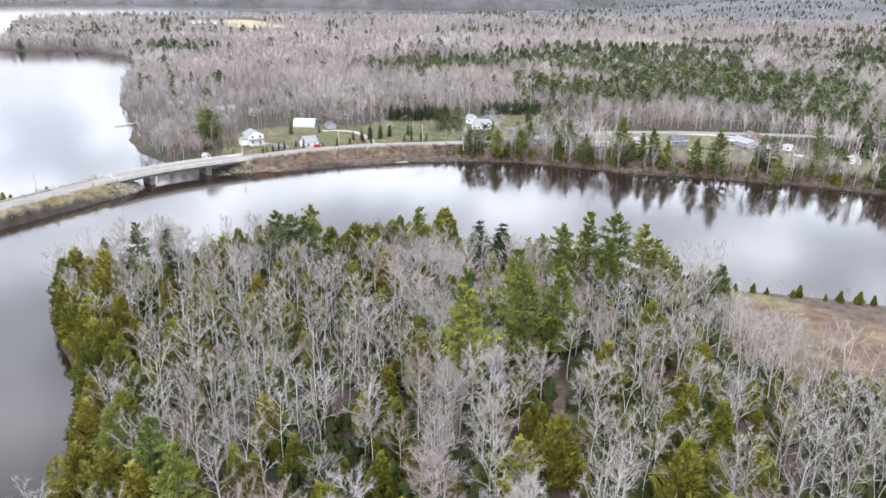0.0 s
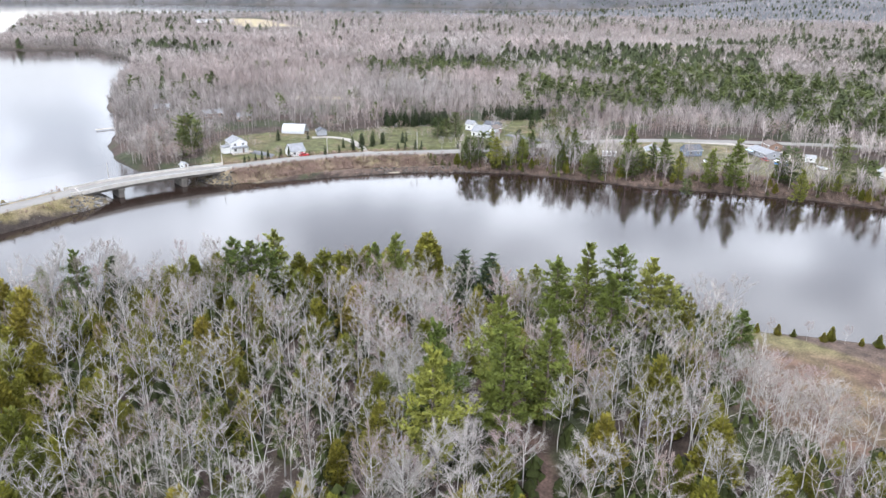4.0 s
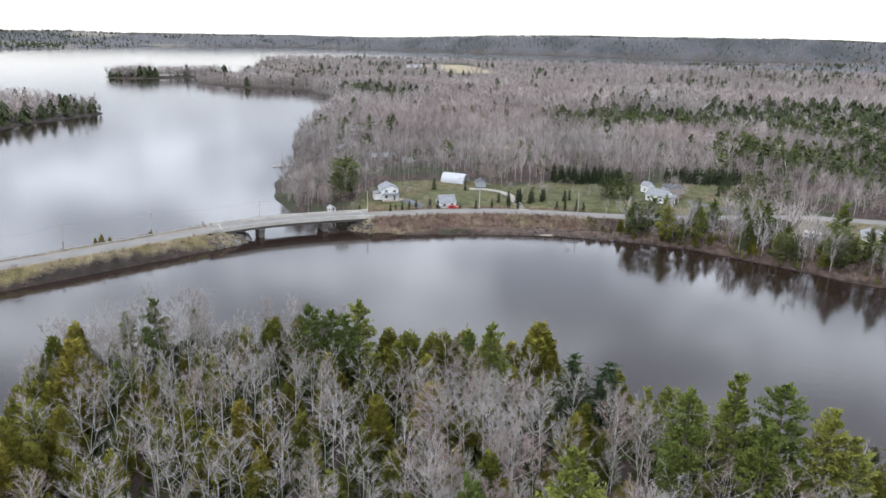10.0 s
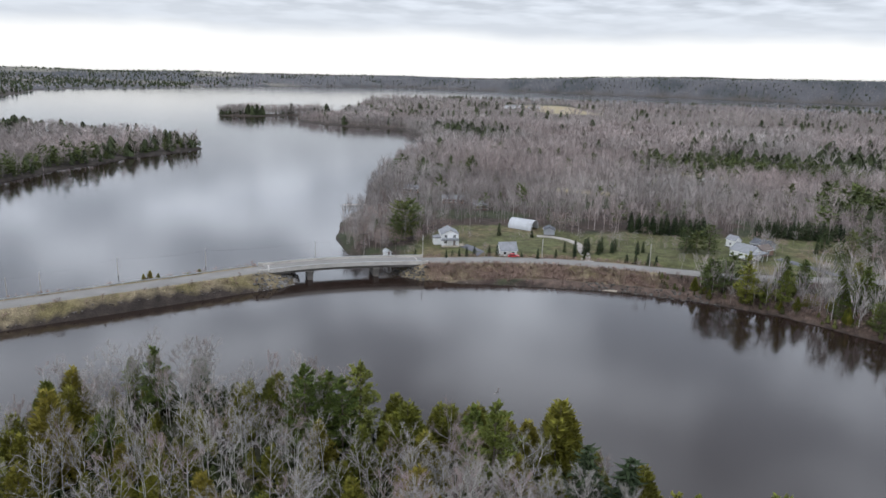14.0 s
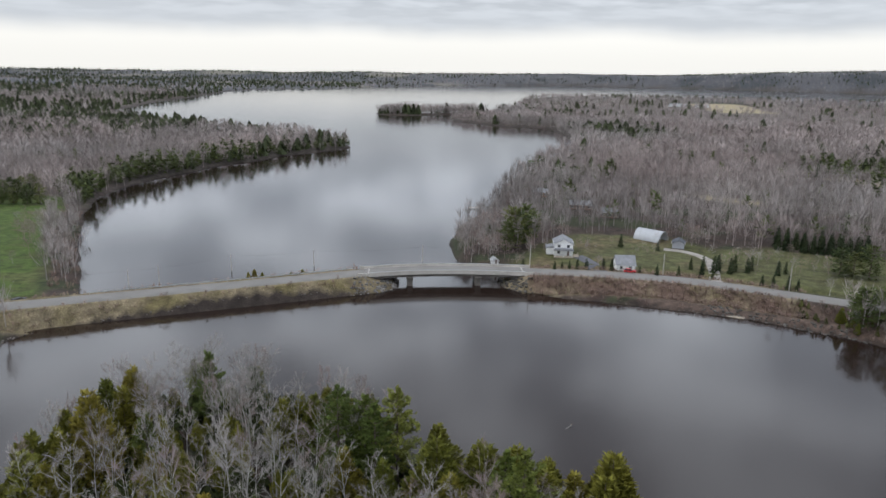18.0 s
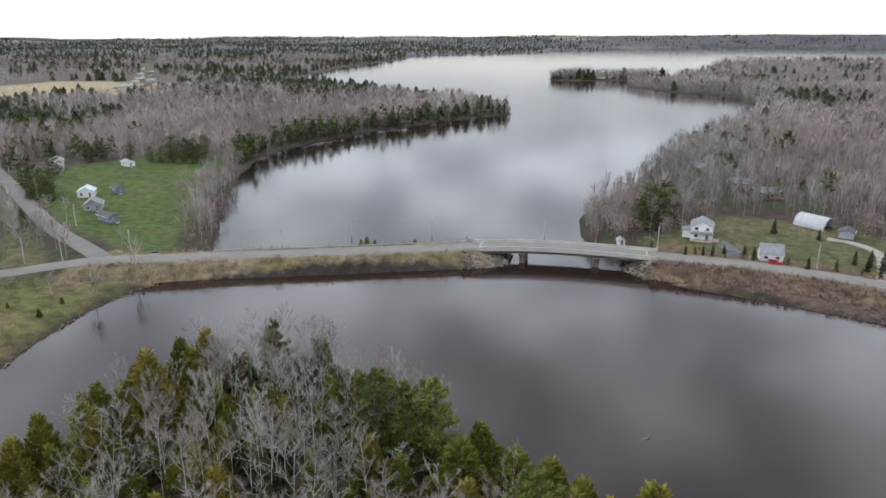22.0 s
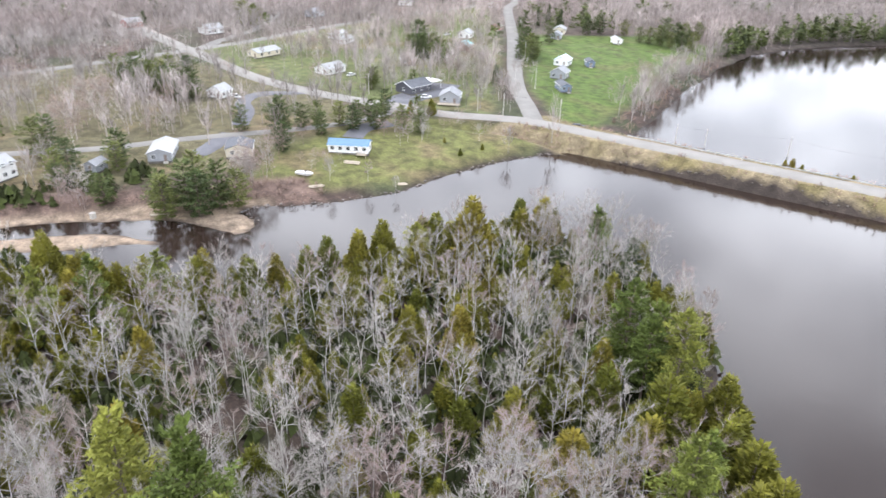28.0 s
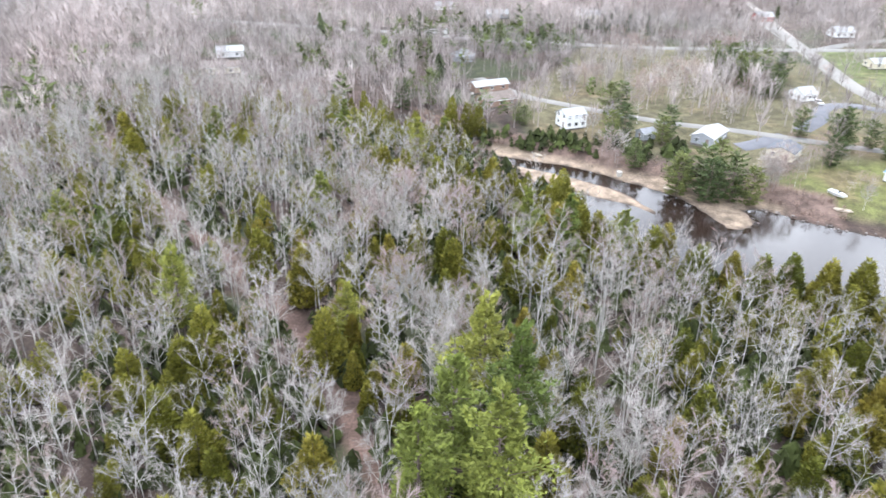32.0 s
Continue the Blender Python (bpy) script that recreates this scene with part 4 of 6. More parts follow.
def woods(name, label, r0, r1, step, mid, size, lift=1.0, only=None, edge=0.0):
    grove = Grove()
    a = np.arange(-r1, r1, step)
    x, y = np.meshgrid(a, np.arange(max(-r1, -900), r1, step))
    x = (x + rng.uniform(-0.48, 0.48, x.shape) * step).ravel()
    y = (y + rng.uniform(-0.48, 0.48, y.shape) * step).ravel()
    r = np.hypot(x, y + 200)
    bearing = np.degrees(np.arctan2(x, y + 230))
    ok = (r > r0) & (r < r1) & (bearing > -147) & (bearing < 84) & ((bearing > -84) | (r < 900)) & ((bearing > -66) | (r < 1250)) & (np.hypot(x, y + 230) < 4950)
    ok &= ~((x > WOOD_BOX[0]) & (x < WOOD_BOX[1]) & (y > WOOD_BOX[2]) & (y < WOOD_BOX[3]))
    if only:
        ok &= (x > only[0]) & (x < only[1]) & (y > only[2]) & (y < only[3])
    x, y, r = x[ok], y[ok], r[ok]
    d = shore(x, y)
    ok = (d > (0.5 if edge else 1.5)) & ((d < edge) | (edge == 0.0))
    for line, half in ((HIGHWAY, 10 if mid else 18), (SIDE_ROAD, 7), (WEST_ROAD, 8), (LANE, 6)):
        ok &= off_line(x, y, line)[0] > half
    for hx, hy in HOMES:
        ok &= np.hypot(x - hx, y - hy) > 11
    thin = np.zeros(len(x), bool)
    for poly in CLEAR:
        ok &= ~inside(x, y, poly)
    for poly in THIN:
        thin |= inside(x, y, poly)
    ok &= ~thin | (rng.random(len(x)) < 0.62 + 0.6 * wob(x, y, 45, 41.0))
    ok &= ~((np.hypot(x + 5, y - 20) < 135) & (off_line(x, y, HIGHWAY)[0] < 32) & (y < 60))
    x, y, d, thin, r = x[ok], y[ok], d[ok], thin[ok], r[ok]
    z = height(x, y, d)
    ever = 0.7 * smooth(-200, -300, x) * smooth(130, 260, y) + 0.2 * smooth(-360, -430, x) * smooth(60, -20, y) + 1.1 * wob(x, y, 230, 31.0) + 0.5 * wob(x, y, 60, 33.0) - 0.5 * smooth(300, 240, x) * smooth(0, 30, x) * smooth(520, 420, y) + 0.85 * smooth(240, 320, x) * smooth(400, 250, y) + 0.45 * smooth(115, 150, x) * smooth(40, 0, y) + 0.8 * smooth(215, 275, x) * smooth(330, 220, y) * smooth(-0.35, 0.25, wob(x, y, 85, 71.0)) * smooth(900, 700, r) + 1.3 * smooth(34, 12, d) * (x < 0) * (y > 150) - 0.4 * smooth(-140, -180, x) * smooth(60, 0, y) + 0.7 * smooth(2000, 2600, r) + 0.62 * (lift > 1.0)
    pink = 0.5 + 0.5 * wob(x, y, 160, 35.0)
    stand = 1 + 0.28 * wob(x, y, 75, 37.0) + 0.15 * wob(x, y, 300, 38.0)
    u = rng.random(len(x))
    for k in range(len(x)):
        con = u[k] < np.clip(0.9 * (ever[k] - 0.40), 0.02, 0.8) * (0.6 if thin[k] else 1.0)
        h = size * rng.uniform(0.7, 1.15) * lift * (0.6 + 0.4 * stand[k])
        turn = rng.uniform(0, 6.283)
        if con:
            tall_pine = rng.random() < 0.85
            col = (np.array([0.072, 0.088, 0.026]) if mid and tall_pine else np.array([0.050, 0.060, 0.027])) * rng.uniform(0.65, 1.4)
            grove.add(((MID_PINE if tall_pine else MID_CON) if mid else FAR_CON if r1 < 2500 else HILL_CON)[k % 8], x[k], y[k], z[k], h * rng.uniform(0.65, 1.05), turn, col, rng.uniform(1.0, 1.5) if mid else 1.4)
        else:
            base = np.array([0.33, 0.30, 0.283]) * (1 - pink[k]) + np.array([0.325, 0.268, 0.252]) * pink[k]
            col = base * rng.uniform(0.8, 1.2) * stand[k]
            if mid:
                t, f = MID_BARE[k % 8]
                grove.add(t, x[k], y[k], z[k], h, turn, col * 1.15)
                grove.add(f, x[k], y[k], z[k], h, turn, col, rng.uniform(0.85, 1.3))
            else:
                grove.add((FAR_BARE if r1 < 2500 else HILL_BARE)[k % 8], x[k], y[k], z[k], h, turn, col, 1.3)
    return grove.build(name, label)


woods("shore_woods", "leafless woods with dark evergreens round the lake shore", 60, 610, 6.7, True, 14.5)
woods("lake_woods", "grey leafless woods with dark evergreen patches", 610, 1050, 10.3, False, 16.0)
woods("shore_fringe", "dark evergreens and shrubs along the far shores", 330, 1300, 5.5, True, 9.0, lift=1.01, only=(-520, -60, 160, 900), edge=16.0)
woods("shore_fringe", "leafless shrubs and evergreens along the far shores", 330, 1300, 6.0, True, 8.0, only=(40, 200, 200, 1000), edge=16.0)
woods("island_woods", "wooded islands in the bay", 1050, 2200, 6.0, False, 18.0, only=(-90, 165, 1015, 1130))
woods("island_shrubs", "dark evergreens and shrubs low on the islands", 1000, 2200, 6.0, False, 9.0, lift=1.01, only=(-90, 165, 1015, 1130))
woods("peninsula_woods", "leafless woods on the low peninsula beside the islands", 900, 1700, 8.0, False, 14.0, only=(45, 260, 745, 1180))
woods("distant_woods", "grey brown distant woods beyond the bay", 1050, 2200, 19.5, False, 14.5)
woods("horizon_woods", "bluish distant wooded hills at the horizon", 2200, 4950, 28.0, False, 12.0)

# ---- built things: helpers ----
def part(name, bm, material, parent=None, label=""):
    """Links a bmesh as one mesh object under a thing or a part."""
    me = bpy.data.meshes.new(name)
    bm.to_mesh(me)
    bm.free()
    me.materials.append(material)
    ob = new(name, me)
    ob.parent = parent
    if label:
        ob["label"] = label
    return ob


def box(bm, x0, x1, y0, y1, z0, z1, bevel=0.0):
    m = Matrix.LocRotScale(((x0 + x1) / 2, (y0 + y1) / 2, (z0 + z1) / 2), None, (x1 - x0, y1 - y0, z1 - z0))
    made = bmesh.ops.create_cube(bm, size=1.0, matrix=m)
    if bevel:
        edges = list({e for v in made["verts"] for e in v.link_edges})
        bmesh.ops.bevel(bm, geom=edges, offset=bevel, segments=1, affect="EDGES")
    return bm


def boxes(*specs, bevel=0.0):
    bm = bmesh.new()
    for s in specs:
        box(bm, *s, bevel=bevel)
    return bm


def rod(a, b, ra, rb, sides=8, bm=None):
    bm = bm or bmesh.new()
    a, b = Vector(a), Vector(b)
    d = b - a
    m = Matrix.Translation((a + b) / 2) @ d.to_track_quat("Z", "Y").to_matrix().to_4x4()
    bmesh.ops.create_cone(bm, cap_ends=True, segments=sides, radius1=ra, radius2=rb, depth=d.length, matrix=m)
    return bm


def prism(points, y0, y1, bm=None):
    """A solid whose outline in x and z is given, from y0 to y1."""
    bm = bm or bmesh.new()
    a = [bm.verts.new((x, y0, z)) for x, z in points]
    b = [bm.verts.new((x, y1, z)) for x, z in points]
    bm.faces.new(a[::-1])
    bm.faces.new(b)
    n = len(points)
    for k in range(n):
        bm.faces.new((a[k], a[(k + 1) % n], b[(k + 1) % n], b[k]))
    bmesh.ops.recalc_face_normals(bm, faces=bm.faces)
    return bm


def siding(name, rgb):
    return mat(name, rgb, 0.7, 0.07, 0.6, 4.0)


M_WHITE = siding("white_siding", (0.74, 0.74, 0.73))
M_CREAM = siding("cream_siding", (0.62, 0.56, 0.44))
M_GREYS = siding("grey_siding", (0.30, 0.31, 0.33))
M_SLATE = siding("slate_blue_siding", (0.16, 0.20, 0.27))
M_CHARC = siding("charcoal_siding", (0.085, 0.085, 0.10))
M_BROWN = siding("brown_siding", (0.26, 0.17, 0.13))
M_REDS = siding("faded_red_siding", (0.34, 0.10, 0.09))
M_BLUEW = siding("bright_blue_siding", (0.10, 0.30, 0.62))
R_GREY = mat("grey_shingles", (0.26, 0.265, 0.28), 0.9, 0.15, 0.7, 6.0)
R_DARK = mat("charcoal_shingles", (0.11, 0.115, 0.13), 0.9, 0.15, 0.7, 6.0)
R_PALE = mat("pale_metal_roof", (0.31, 0.315, 0.32), 0.5, 0.08, 0.5, 3.0)
R_BLUE = mat("light_blue_metal_roof", (0.11, 0.20, 0.31), 0.5, 0.08, 0.5, 3.0)
R_TEAL = mat("teal_metal_roof", (0.20, 0.40, 0.42), 0.5, 0.08, 0.5, 3.0)
R_ICE = mat("pale_blue_metal_roof", (0.50, 0.62, 0.68), 0.5, 0.08, 0.5, 3.0)
R_BROWN = mat("brown_shingles", (0.16, 0.13, 0.115), 0.9, 0.15, 0.7, 6.0)
M_TRIM = mat("white_trim", (0.78, 0.78, 0.77), 0.6, 0.05)
M_GLASS = mat("dark_window_glass", (0.03, 0.035, 0.04), 0.08, 0.1, spec=0.6)
M_DOOR = mat("painted_door", (0.20, 0.16, 0.14), 0.6, 0.1)
M_DECK = mat("deck_boards", (0.42, 0.36, 0.29), 0.9, 0.15, 1.0, 5.0)
M_TARP = mat("white_tarpaulin", (0.50, 0.51, 0.53), 0.55, 0.08, 0.3, 2.0)
M_BLUETARP = mat("blue_tarpaulin", (0.06, 0.26, 0.60), 0.6, 0.1)
M_RED = mat("red_car_paint", (0.50, 0.02, 0.025), 0.3, 0.05, spec=0.5)
M_WHITEP = mat("white_car_paint", (0.75, 0.75, 0.75), 0.3, 0.05, spec=0.5)
M_TYRE = mat("tyre_rubber", (0.02, 0.02, 0.02), 0.9, 0.1)


def window(parent, x, y, z, w, h, face):
    """A framed window on a wall. face: 0 front (-y), 1 right (+x), 2 back (+y), 3 left (-x)."""
    turn = Matrix.Translation((x, y, z)) @ Matrix.Rotation(face * math.pi / 2, 4, "Z")
    t = 0.09
    bm = boxes((-w / 2 - t, w / 2 + t, -0.06, 0.05, h / 2, h / 2 + t), (-w / 2 - t, w / 2 + t, -0.09, 0.05, -h / 2 - t, -h / 2),
               (-w / 2 - t, -w / 2, -0.06, 0.05, -h / 2, h / 2), (w / 2, w / 2 + t, -0.06, 0.05, -h / 2, h / 2), (-0.03, 0.03, -0.05, 0.04, -h / 2, h / 2))
    bm.transform(turn)
    frame_ob = part("window", bm, M_TRIM, parent)
    bm = boxes((-w / 2, w / 2, -0.03, -0.01, -h / 2, h / 2))
    bm.transform(turn)
    part("pane", bm, M_GLASS, frame_ob)


def house(x, y, turn, w, l, wall=2.6, rise=1.6, walls=M_WHITE, roof=R_GREY, label="white house with a grey roof", category="house", ridge="y", name="house",
          front=2, sides=2, door=True, chimney=False, deck=None, base_z=None, over=0.35, found=0.4, group=""):
    """A gabled building, w across the gable and l along the ridge, centred on x, y; turn: degrees anticlockwise. The front gable faces -y."""
    z = (ground_z(x, y) if base_z is None else base_z)
    base = new(name)
    base.matrix_world = pose(x, y, z, 0, 0, turn)
    tagged(base, label, category, group)
    a, b, H = w / 2, l / 2, wall + found
    part("foundation", boxes((-a + 0.05, a - 0.05, -b + 0.05, b - 0.05, -0.8, found)), M_CONC_OLD, base)
    part("wall", prism([(-a, found), (a, found), (a, H), (0, H + rise), (-a, H)], -b, b), walls, base)
    run = math.hypot(a, rise)
    nx, nz = rise / run, a / run
    for s in (-1, 1):
        e = over
        ox, oz = s * (a + e * a / run), H - e * rise / run
        th = 0.14
        pts = [(0, H + rise + 0.01), (ox, oz + 0.01), (ox + s * nx * th * 0, oz + th + 0.01), (0, H + rise + th * 1.2)]
        part("roof_slope", prism(pts, -b - over, b + over), roof, base)
    part("ridge_cap", prism([(-0.16, H + rise + 0.1), (0, H + rise + 0.24), (0.16, H + rise + 0.1)], -b - over, b + over), roof, base)
    for s in (-1, 1):
        part("eaves_board", boxes((s * (a + over) - 0.04, s * (a + over) + 0.04, -b - over, b + over, H - over * rise / a - 0.12, H - over * rise / a + 0.06)), M_TRIM, base)
    storeys = 2 if wall > 4 else 1
    for f in range(storeys):
        zc = found + 1.45 + f * 2.6
        for face, half, span, cnt in ((0, b, w, front), (2, b, w, front), (1, a, l, sides), (3, a, l, sides)):
            for k in range(cnt):
                o = (k + 0.5) / cnt * span - span / 2
                if door and face == 0 and f == 0 and k == cnt // 2 and cnt > 1:
                    continue
                px, py = {0: (o, -half), 2: (o, half), 1: (half, o), 3: (-half, o)}[face]
                window(base, px, py, zc, 1.1, 1.15, face)
    if door:
        o = (front // 2 + 0.5) / max(front, 1) * w - w / 2 if front > 1 else 0
        d = part("door", boxes((o - 0.45, o + 0.45, -b - 0.06, -b + 0.02, found, found + 2.05)), M_DOOR, base)
        part("handle", boxes((o + 0.30, o + 0.38, -b - 0.12, -b - 0.05, found + 0.95, found + 1.05)), M_GALV, d)
        part("step", boxes((o - 0.7, o + 0.7, -b - 0.9, -b - 0.02, -0.2, found - 0.08), bevel=0.02), M_CONC, base)
    if chimney:
        part("chimney", boxes((a * 0.35, a * 0.35 + 0.55, 0.2, 0.75, H, H + rise + 0.9), (a * 0.35 - 0.06, a * 0.35 + 0.61, 0.14, 0.81, H + rise + 0.9, H + rise + 1.0)), M_CONC_OLD, base)
    if deck:
        x0, x1, y0, y1 = deck
        part("deck", boxes((x0, x1, y0, y1, found - 0.12, found)), M_DECK, base)
        for px in (x0 + 0.08, x1 - 0.08):
            for py in (y0 + 0.08, y1 - 0.08):
                part("deck_post", boxes((px - 0.06, px + 0.06, py - 0.06, py + 0.06, -0.6, found + 0.95)), M_DECK, base)
        for x2, x3, y2, y3 in ((x0, x1, y0, y0 + 0.06), (x0, x0 + 0.06, y0, y1), (x1 - 0.06, x1, y0, y1)):
            part("deck_rail", boxes((x2, x3, y2, y3, found + 0.85, found + 0.95), (x2, x3, y2, y3, found + 0.35, found + 0.42)), M_DECK, base)
    return base


def car(x, y, turn, paint, label, length=4.5, z=None):
    base = new("car")
    base.matrix_world = pose(x, y, ground_z(x, y) if z is None else z, 0, 0, turn)
    tagged(base, label, "car")
    h = length / 2
    part("body", prism([(-h, 0.35), (h, 0.35), (h, 0.75), (h - 0.9, 0.88), (-h + 0.1, 0.92), (-h, 0.8)], -0.88, 0.88), paint, base)
    part("cabin", prism([(-h + 0.25, 0.9), (h - 1.3, 0.9), (h - 1.9, 1.42), (-h + 0.75, 1.44)], -0.76, 0.76), M_GLASS, base)
    part("car_roof", boxes((-h + 0.75, h - 1.9, -0.74, 0.74, 1.42, 1.5), bevel=0.03), paint, base)
    for wx in (-h + 0.85, h - 0.9):
        for wy in (-0.82, 0.82):
            wh = part("wheel", rod((wx, wy - 0.1, 0.32), (wx, wy + 0.1, 0.32), 0.32, 0.32, 12), M_TYRE, base)
            part("rim", rod((wx, wy - 0.115, 0.32), (wx, wy + 0.115, 0.32), 0.18, 0.18, 8), M_GALV, wh)
    for wy in (-0.6, 0.6):
        part("headlight", boxes((h - 0.04, h + 0.02, wy - 0.18, wy + 0.18, 0.58, 0.72)), M_TRIM, base)
    return base


POLES = []


def utility_pole(x, y, tall=9.5, turn=0.0, lean=0.0, z=None, arm=True):
    z = ground_z(x, y) if z is None else z
    base = new("utility_pole")
    base.matrix_world = pose(x, y, z, lean, 0, turn)
    tagged(base, "weathered grey wooden utility pole with a crossarm" if arm else "weathered grey wooden utility pole", "utility pole", "poles along the road")
    part("pole", rod((0, 0, -1.2), (0, 0, tall), 0.17, 0.11, 8), M_WOOD, base)
    if arm:
        part("crossarm", boxes((-1.1, 1.1, -0.06, 0.06, tall - 0.75, tall - 0.62)), M_WOOD, base)
        for k in (-1.0, -0.4, 0.4, 1.0):
            part("insulator", rod((k, 0, tall - 0.62), (k, 0, tall - 0.45), 0.05, 0.04, 6), M_GALV, base)
        part("transformer", rod((0.28, 0, tall - 2.1), (0.28, 0, tall - 1.3), 0.2, 0.2, 8), M_GALV, base)
    POLES.append((x, y, z + tall - 0.5))
    return base


def wire(a, b, sag=0.8):
    pts = [Vector(a).lerp(Vector(b), s) - Vector((0, 0, sag * 4 * s * (1 - s))) for s in np.linspace(0, 1, 9)]
    bm = bmesh.new()
    rings = [[bm.verts.new(p + Vector((0.018 * math.cos(a), 0.018 * math.sin(a), 0.018 * math.sin(a + 1)))) for a in (0, 2.1, 4.2)] for p in pts]
    for p, q in zip(rings[:-1], rings[1:]):
        for k in range(3):
            bm.faces.new((p[k], p[(k + 1) % 3], q[(k + 1) % 3], q[k]))
    ob = part("power_line", bm, M_DARK)
    return tagged(ob, "thin dark overhead power line between poles", "cable", "power lines")

# ---- bridge ----
def sweep(bm, line, o0, o1, z0, z1):
    """A bar of rectangular section along a line of points, from o0 to o1 across it."""
    p = np.asarray(line, float)
    t = np.gradient(p, axis=0)
    t /= np.linalg.norm(t, axis=1)[:, None]
    n = np.stack([-t[:, 1], t[:, 0]], 1)
    rings = []
    for k in range(len(p)):
        rings.append([bm.verts.new((*(p[k] + n[k] * o), z)) for o, z in ((o0, z0), (o1, z0), (o1, z1), (o0, z1))])
    for a, b in zip(rings[:-1], rings[1:]):
        for k in range(4):
            bm.faces.new((a[k], a[(k + 1) % 4], b[(k + 1) % 4], b[k]))
    bm.faces.new(rings[0][::-1])
    bm.faces.new(rings[-1])
    bmesh.ops.recalc_face_normals(bm, faces=bm.faces)
    return bm


DECK = spline([(-29.5, 24.8), (-15, 28.2), (0, 29.4), (15, 29.0), (30.2, 27.5)], 4.0)
bridge = new("bridge")
bridge.matrix_world = pose(0, 0, 0)
tagged(bridge, "low concrete road bridge on two wall piers over the narrows", "bridge")
part("deck", sweep(bmesh.new(), DECK, -4.9, 4.9, 4.75, 5.12), M_CONC, bridge)
part("road_surface", sweep(bmesh.new(), DECK, -4.1, 4.1, 5.1, 5.16), M_ASPHALT, bridge, "pale worn asphalt surface")
for o in (-4.9, 4.45):
    par = part("parapet", sweep(bmesh.new(), DECK, o, o + 0.45, 5.12, 5.85), M_CONC, bridge)
    part("top_rail", sweep(bmesh.new(), DECK, o + 0.1, o + 0.32, 5.97, 6.07), M_GALV, par)
    for k in range(0, len(DECK), 1):
        part("rail_post", boxes((DECK[k][0] - 0.06, DECK[k][0] + 0.06, DECK[k][1] + (o + 0.2) - 0.06, DECK[k][1] + (o + 0.2) + 0.06, 5.85, 5.98)), M_GALV, par)
# girders, piers and abutments: under-deck shade is in their dark colour
for o in (-4.1, -1.5, 1.1, 3.6):
    part("girder", sweep(bmesh.new(), DECK, o, o + 0.45, 3.35, 4.75), M_CONC_OLD, bridge, "girder coloured dark for the shade under the deck")
for o in (-4.97, 4.9):
    part("fascia", sweep(bmesh.new(), DECK, o, o + 0.07, 4.45, 5.15), M_CONC, bridge)
for px, py in ((-13.2, 28.3), (12.2, 29.2)):
    pier = part("pier", boxes((px - 1.1, px + 1.1, py - 4.6, py + 4.6, -2.2, 2.7), bevel=0.3), M_CONC_OLD, bridge, "old concrete wall pier coloured dark for the deck's shade")
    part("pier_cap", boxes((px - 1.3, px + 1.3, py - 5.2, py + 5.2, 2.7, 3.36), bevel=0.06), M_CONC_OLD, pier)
for px, py, sgn in ((-28.6, 25.0, 1), (29.4, 27.6, -1)):
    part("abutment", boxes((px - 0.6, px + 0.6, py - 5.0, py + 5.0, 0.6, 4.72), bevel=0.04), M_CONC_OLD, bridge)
    for s in (-1, 1):
        part("wing_wall", boxes((px - 3.5 * (sgn > 0) - 0.0, px + 3.5 * (sgn < 0) + 0.0, py + s * 5.0 - 0.2, py + s * 5.0 + 0.2, 2.6, 5.9), bevel=0.04), M_CONC, bridge)
    part("expansion_joint", boxes((px + 0.2 * sgn - 0.25, px + 0.2 * sgn + 0.25, py - 4.0, py + 4.0, 5.15, 5.185)), M_CONC, bridge, "pale concrete joint strip")

# riprap at the abutments and along the causeway
stones = Grove()
ROCK = []
for k in range(5):
    bm = bmesh.new()
    bmesh.ops.create_icosphere(bm, subdivisions=1, radius=0.5)
    for v in bm.verts:
        v.co *= rng.uniform(0.7, 1.15)
        v.co.z *= 0.7
    ROCK.append(np.array([[tuple(v.co) for v in f.verts] for f in bm.faces]))
    bm.free()


def scatter_rocks(n, x0, x1, y0, y1, dmin, dmax, size, tone=(0.20, 0.18, 0.165)):
    x, y = rng.uniform(x0, x1, n), rng.uniform(y0, y1, n)
    d = shore(x, y)
    ok = (d > dmin) & (d < dmax)
    x, y, d = x[ok], y[ok], d[ok]
    z = height(x, y, d)
    for k in range(len(x)):
        stones.add(ROCK[k % 5], x[k], y[k], z[k] + 0.05, size * rng.uniform(0.5, 1.6), rng.uniform(0, 6.28), np.array(tone) * rng.uniform(0.6, 1.5))


scatter_rocks(13000, -135, 130, -60, 60, -0.6, 0.7, 0.7, (0.10, 0.085, 0.075))
scatter_rocks(900, -34, -15, 8, 48, -1, 6, 1.0, (0.16, 0.15, 0.14))
scatter_rocks(700, 18, 32, 8, 48, -1, 6, 1.0, (0.085, 0.078, 0.070))
scatter_rocks(900, 85, 125, -35, -2, -1, 4, 0.9, (0.085, 0.078, 0.070))
scatter_rocks(1600, -145, -120, -135, -28, -0.6, 0.9, 0.7, (0.15, 0.13, 0.12))
ob = stones.build("riprap", "dark wet riprap stones along the waterline")
ob["category"] = "stones"

# guard rail on the causeway
rail = new("guard_rail")
rail.matrix_world = pose(0, 0, 0)
tagged(rail, "galvanised steel guard rail along the causeway road", "guard rail")
gl = [p for p in spline(HIGHWAY[9:14], 4.0) if -118 < p[0] < -31]
part("beam", sweep(bmesh.new(), gl, 4.55, 4.63, 5.35, 5.65), M_GALV, rail)
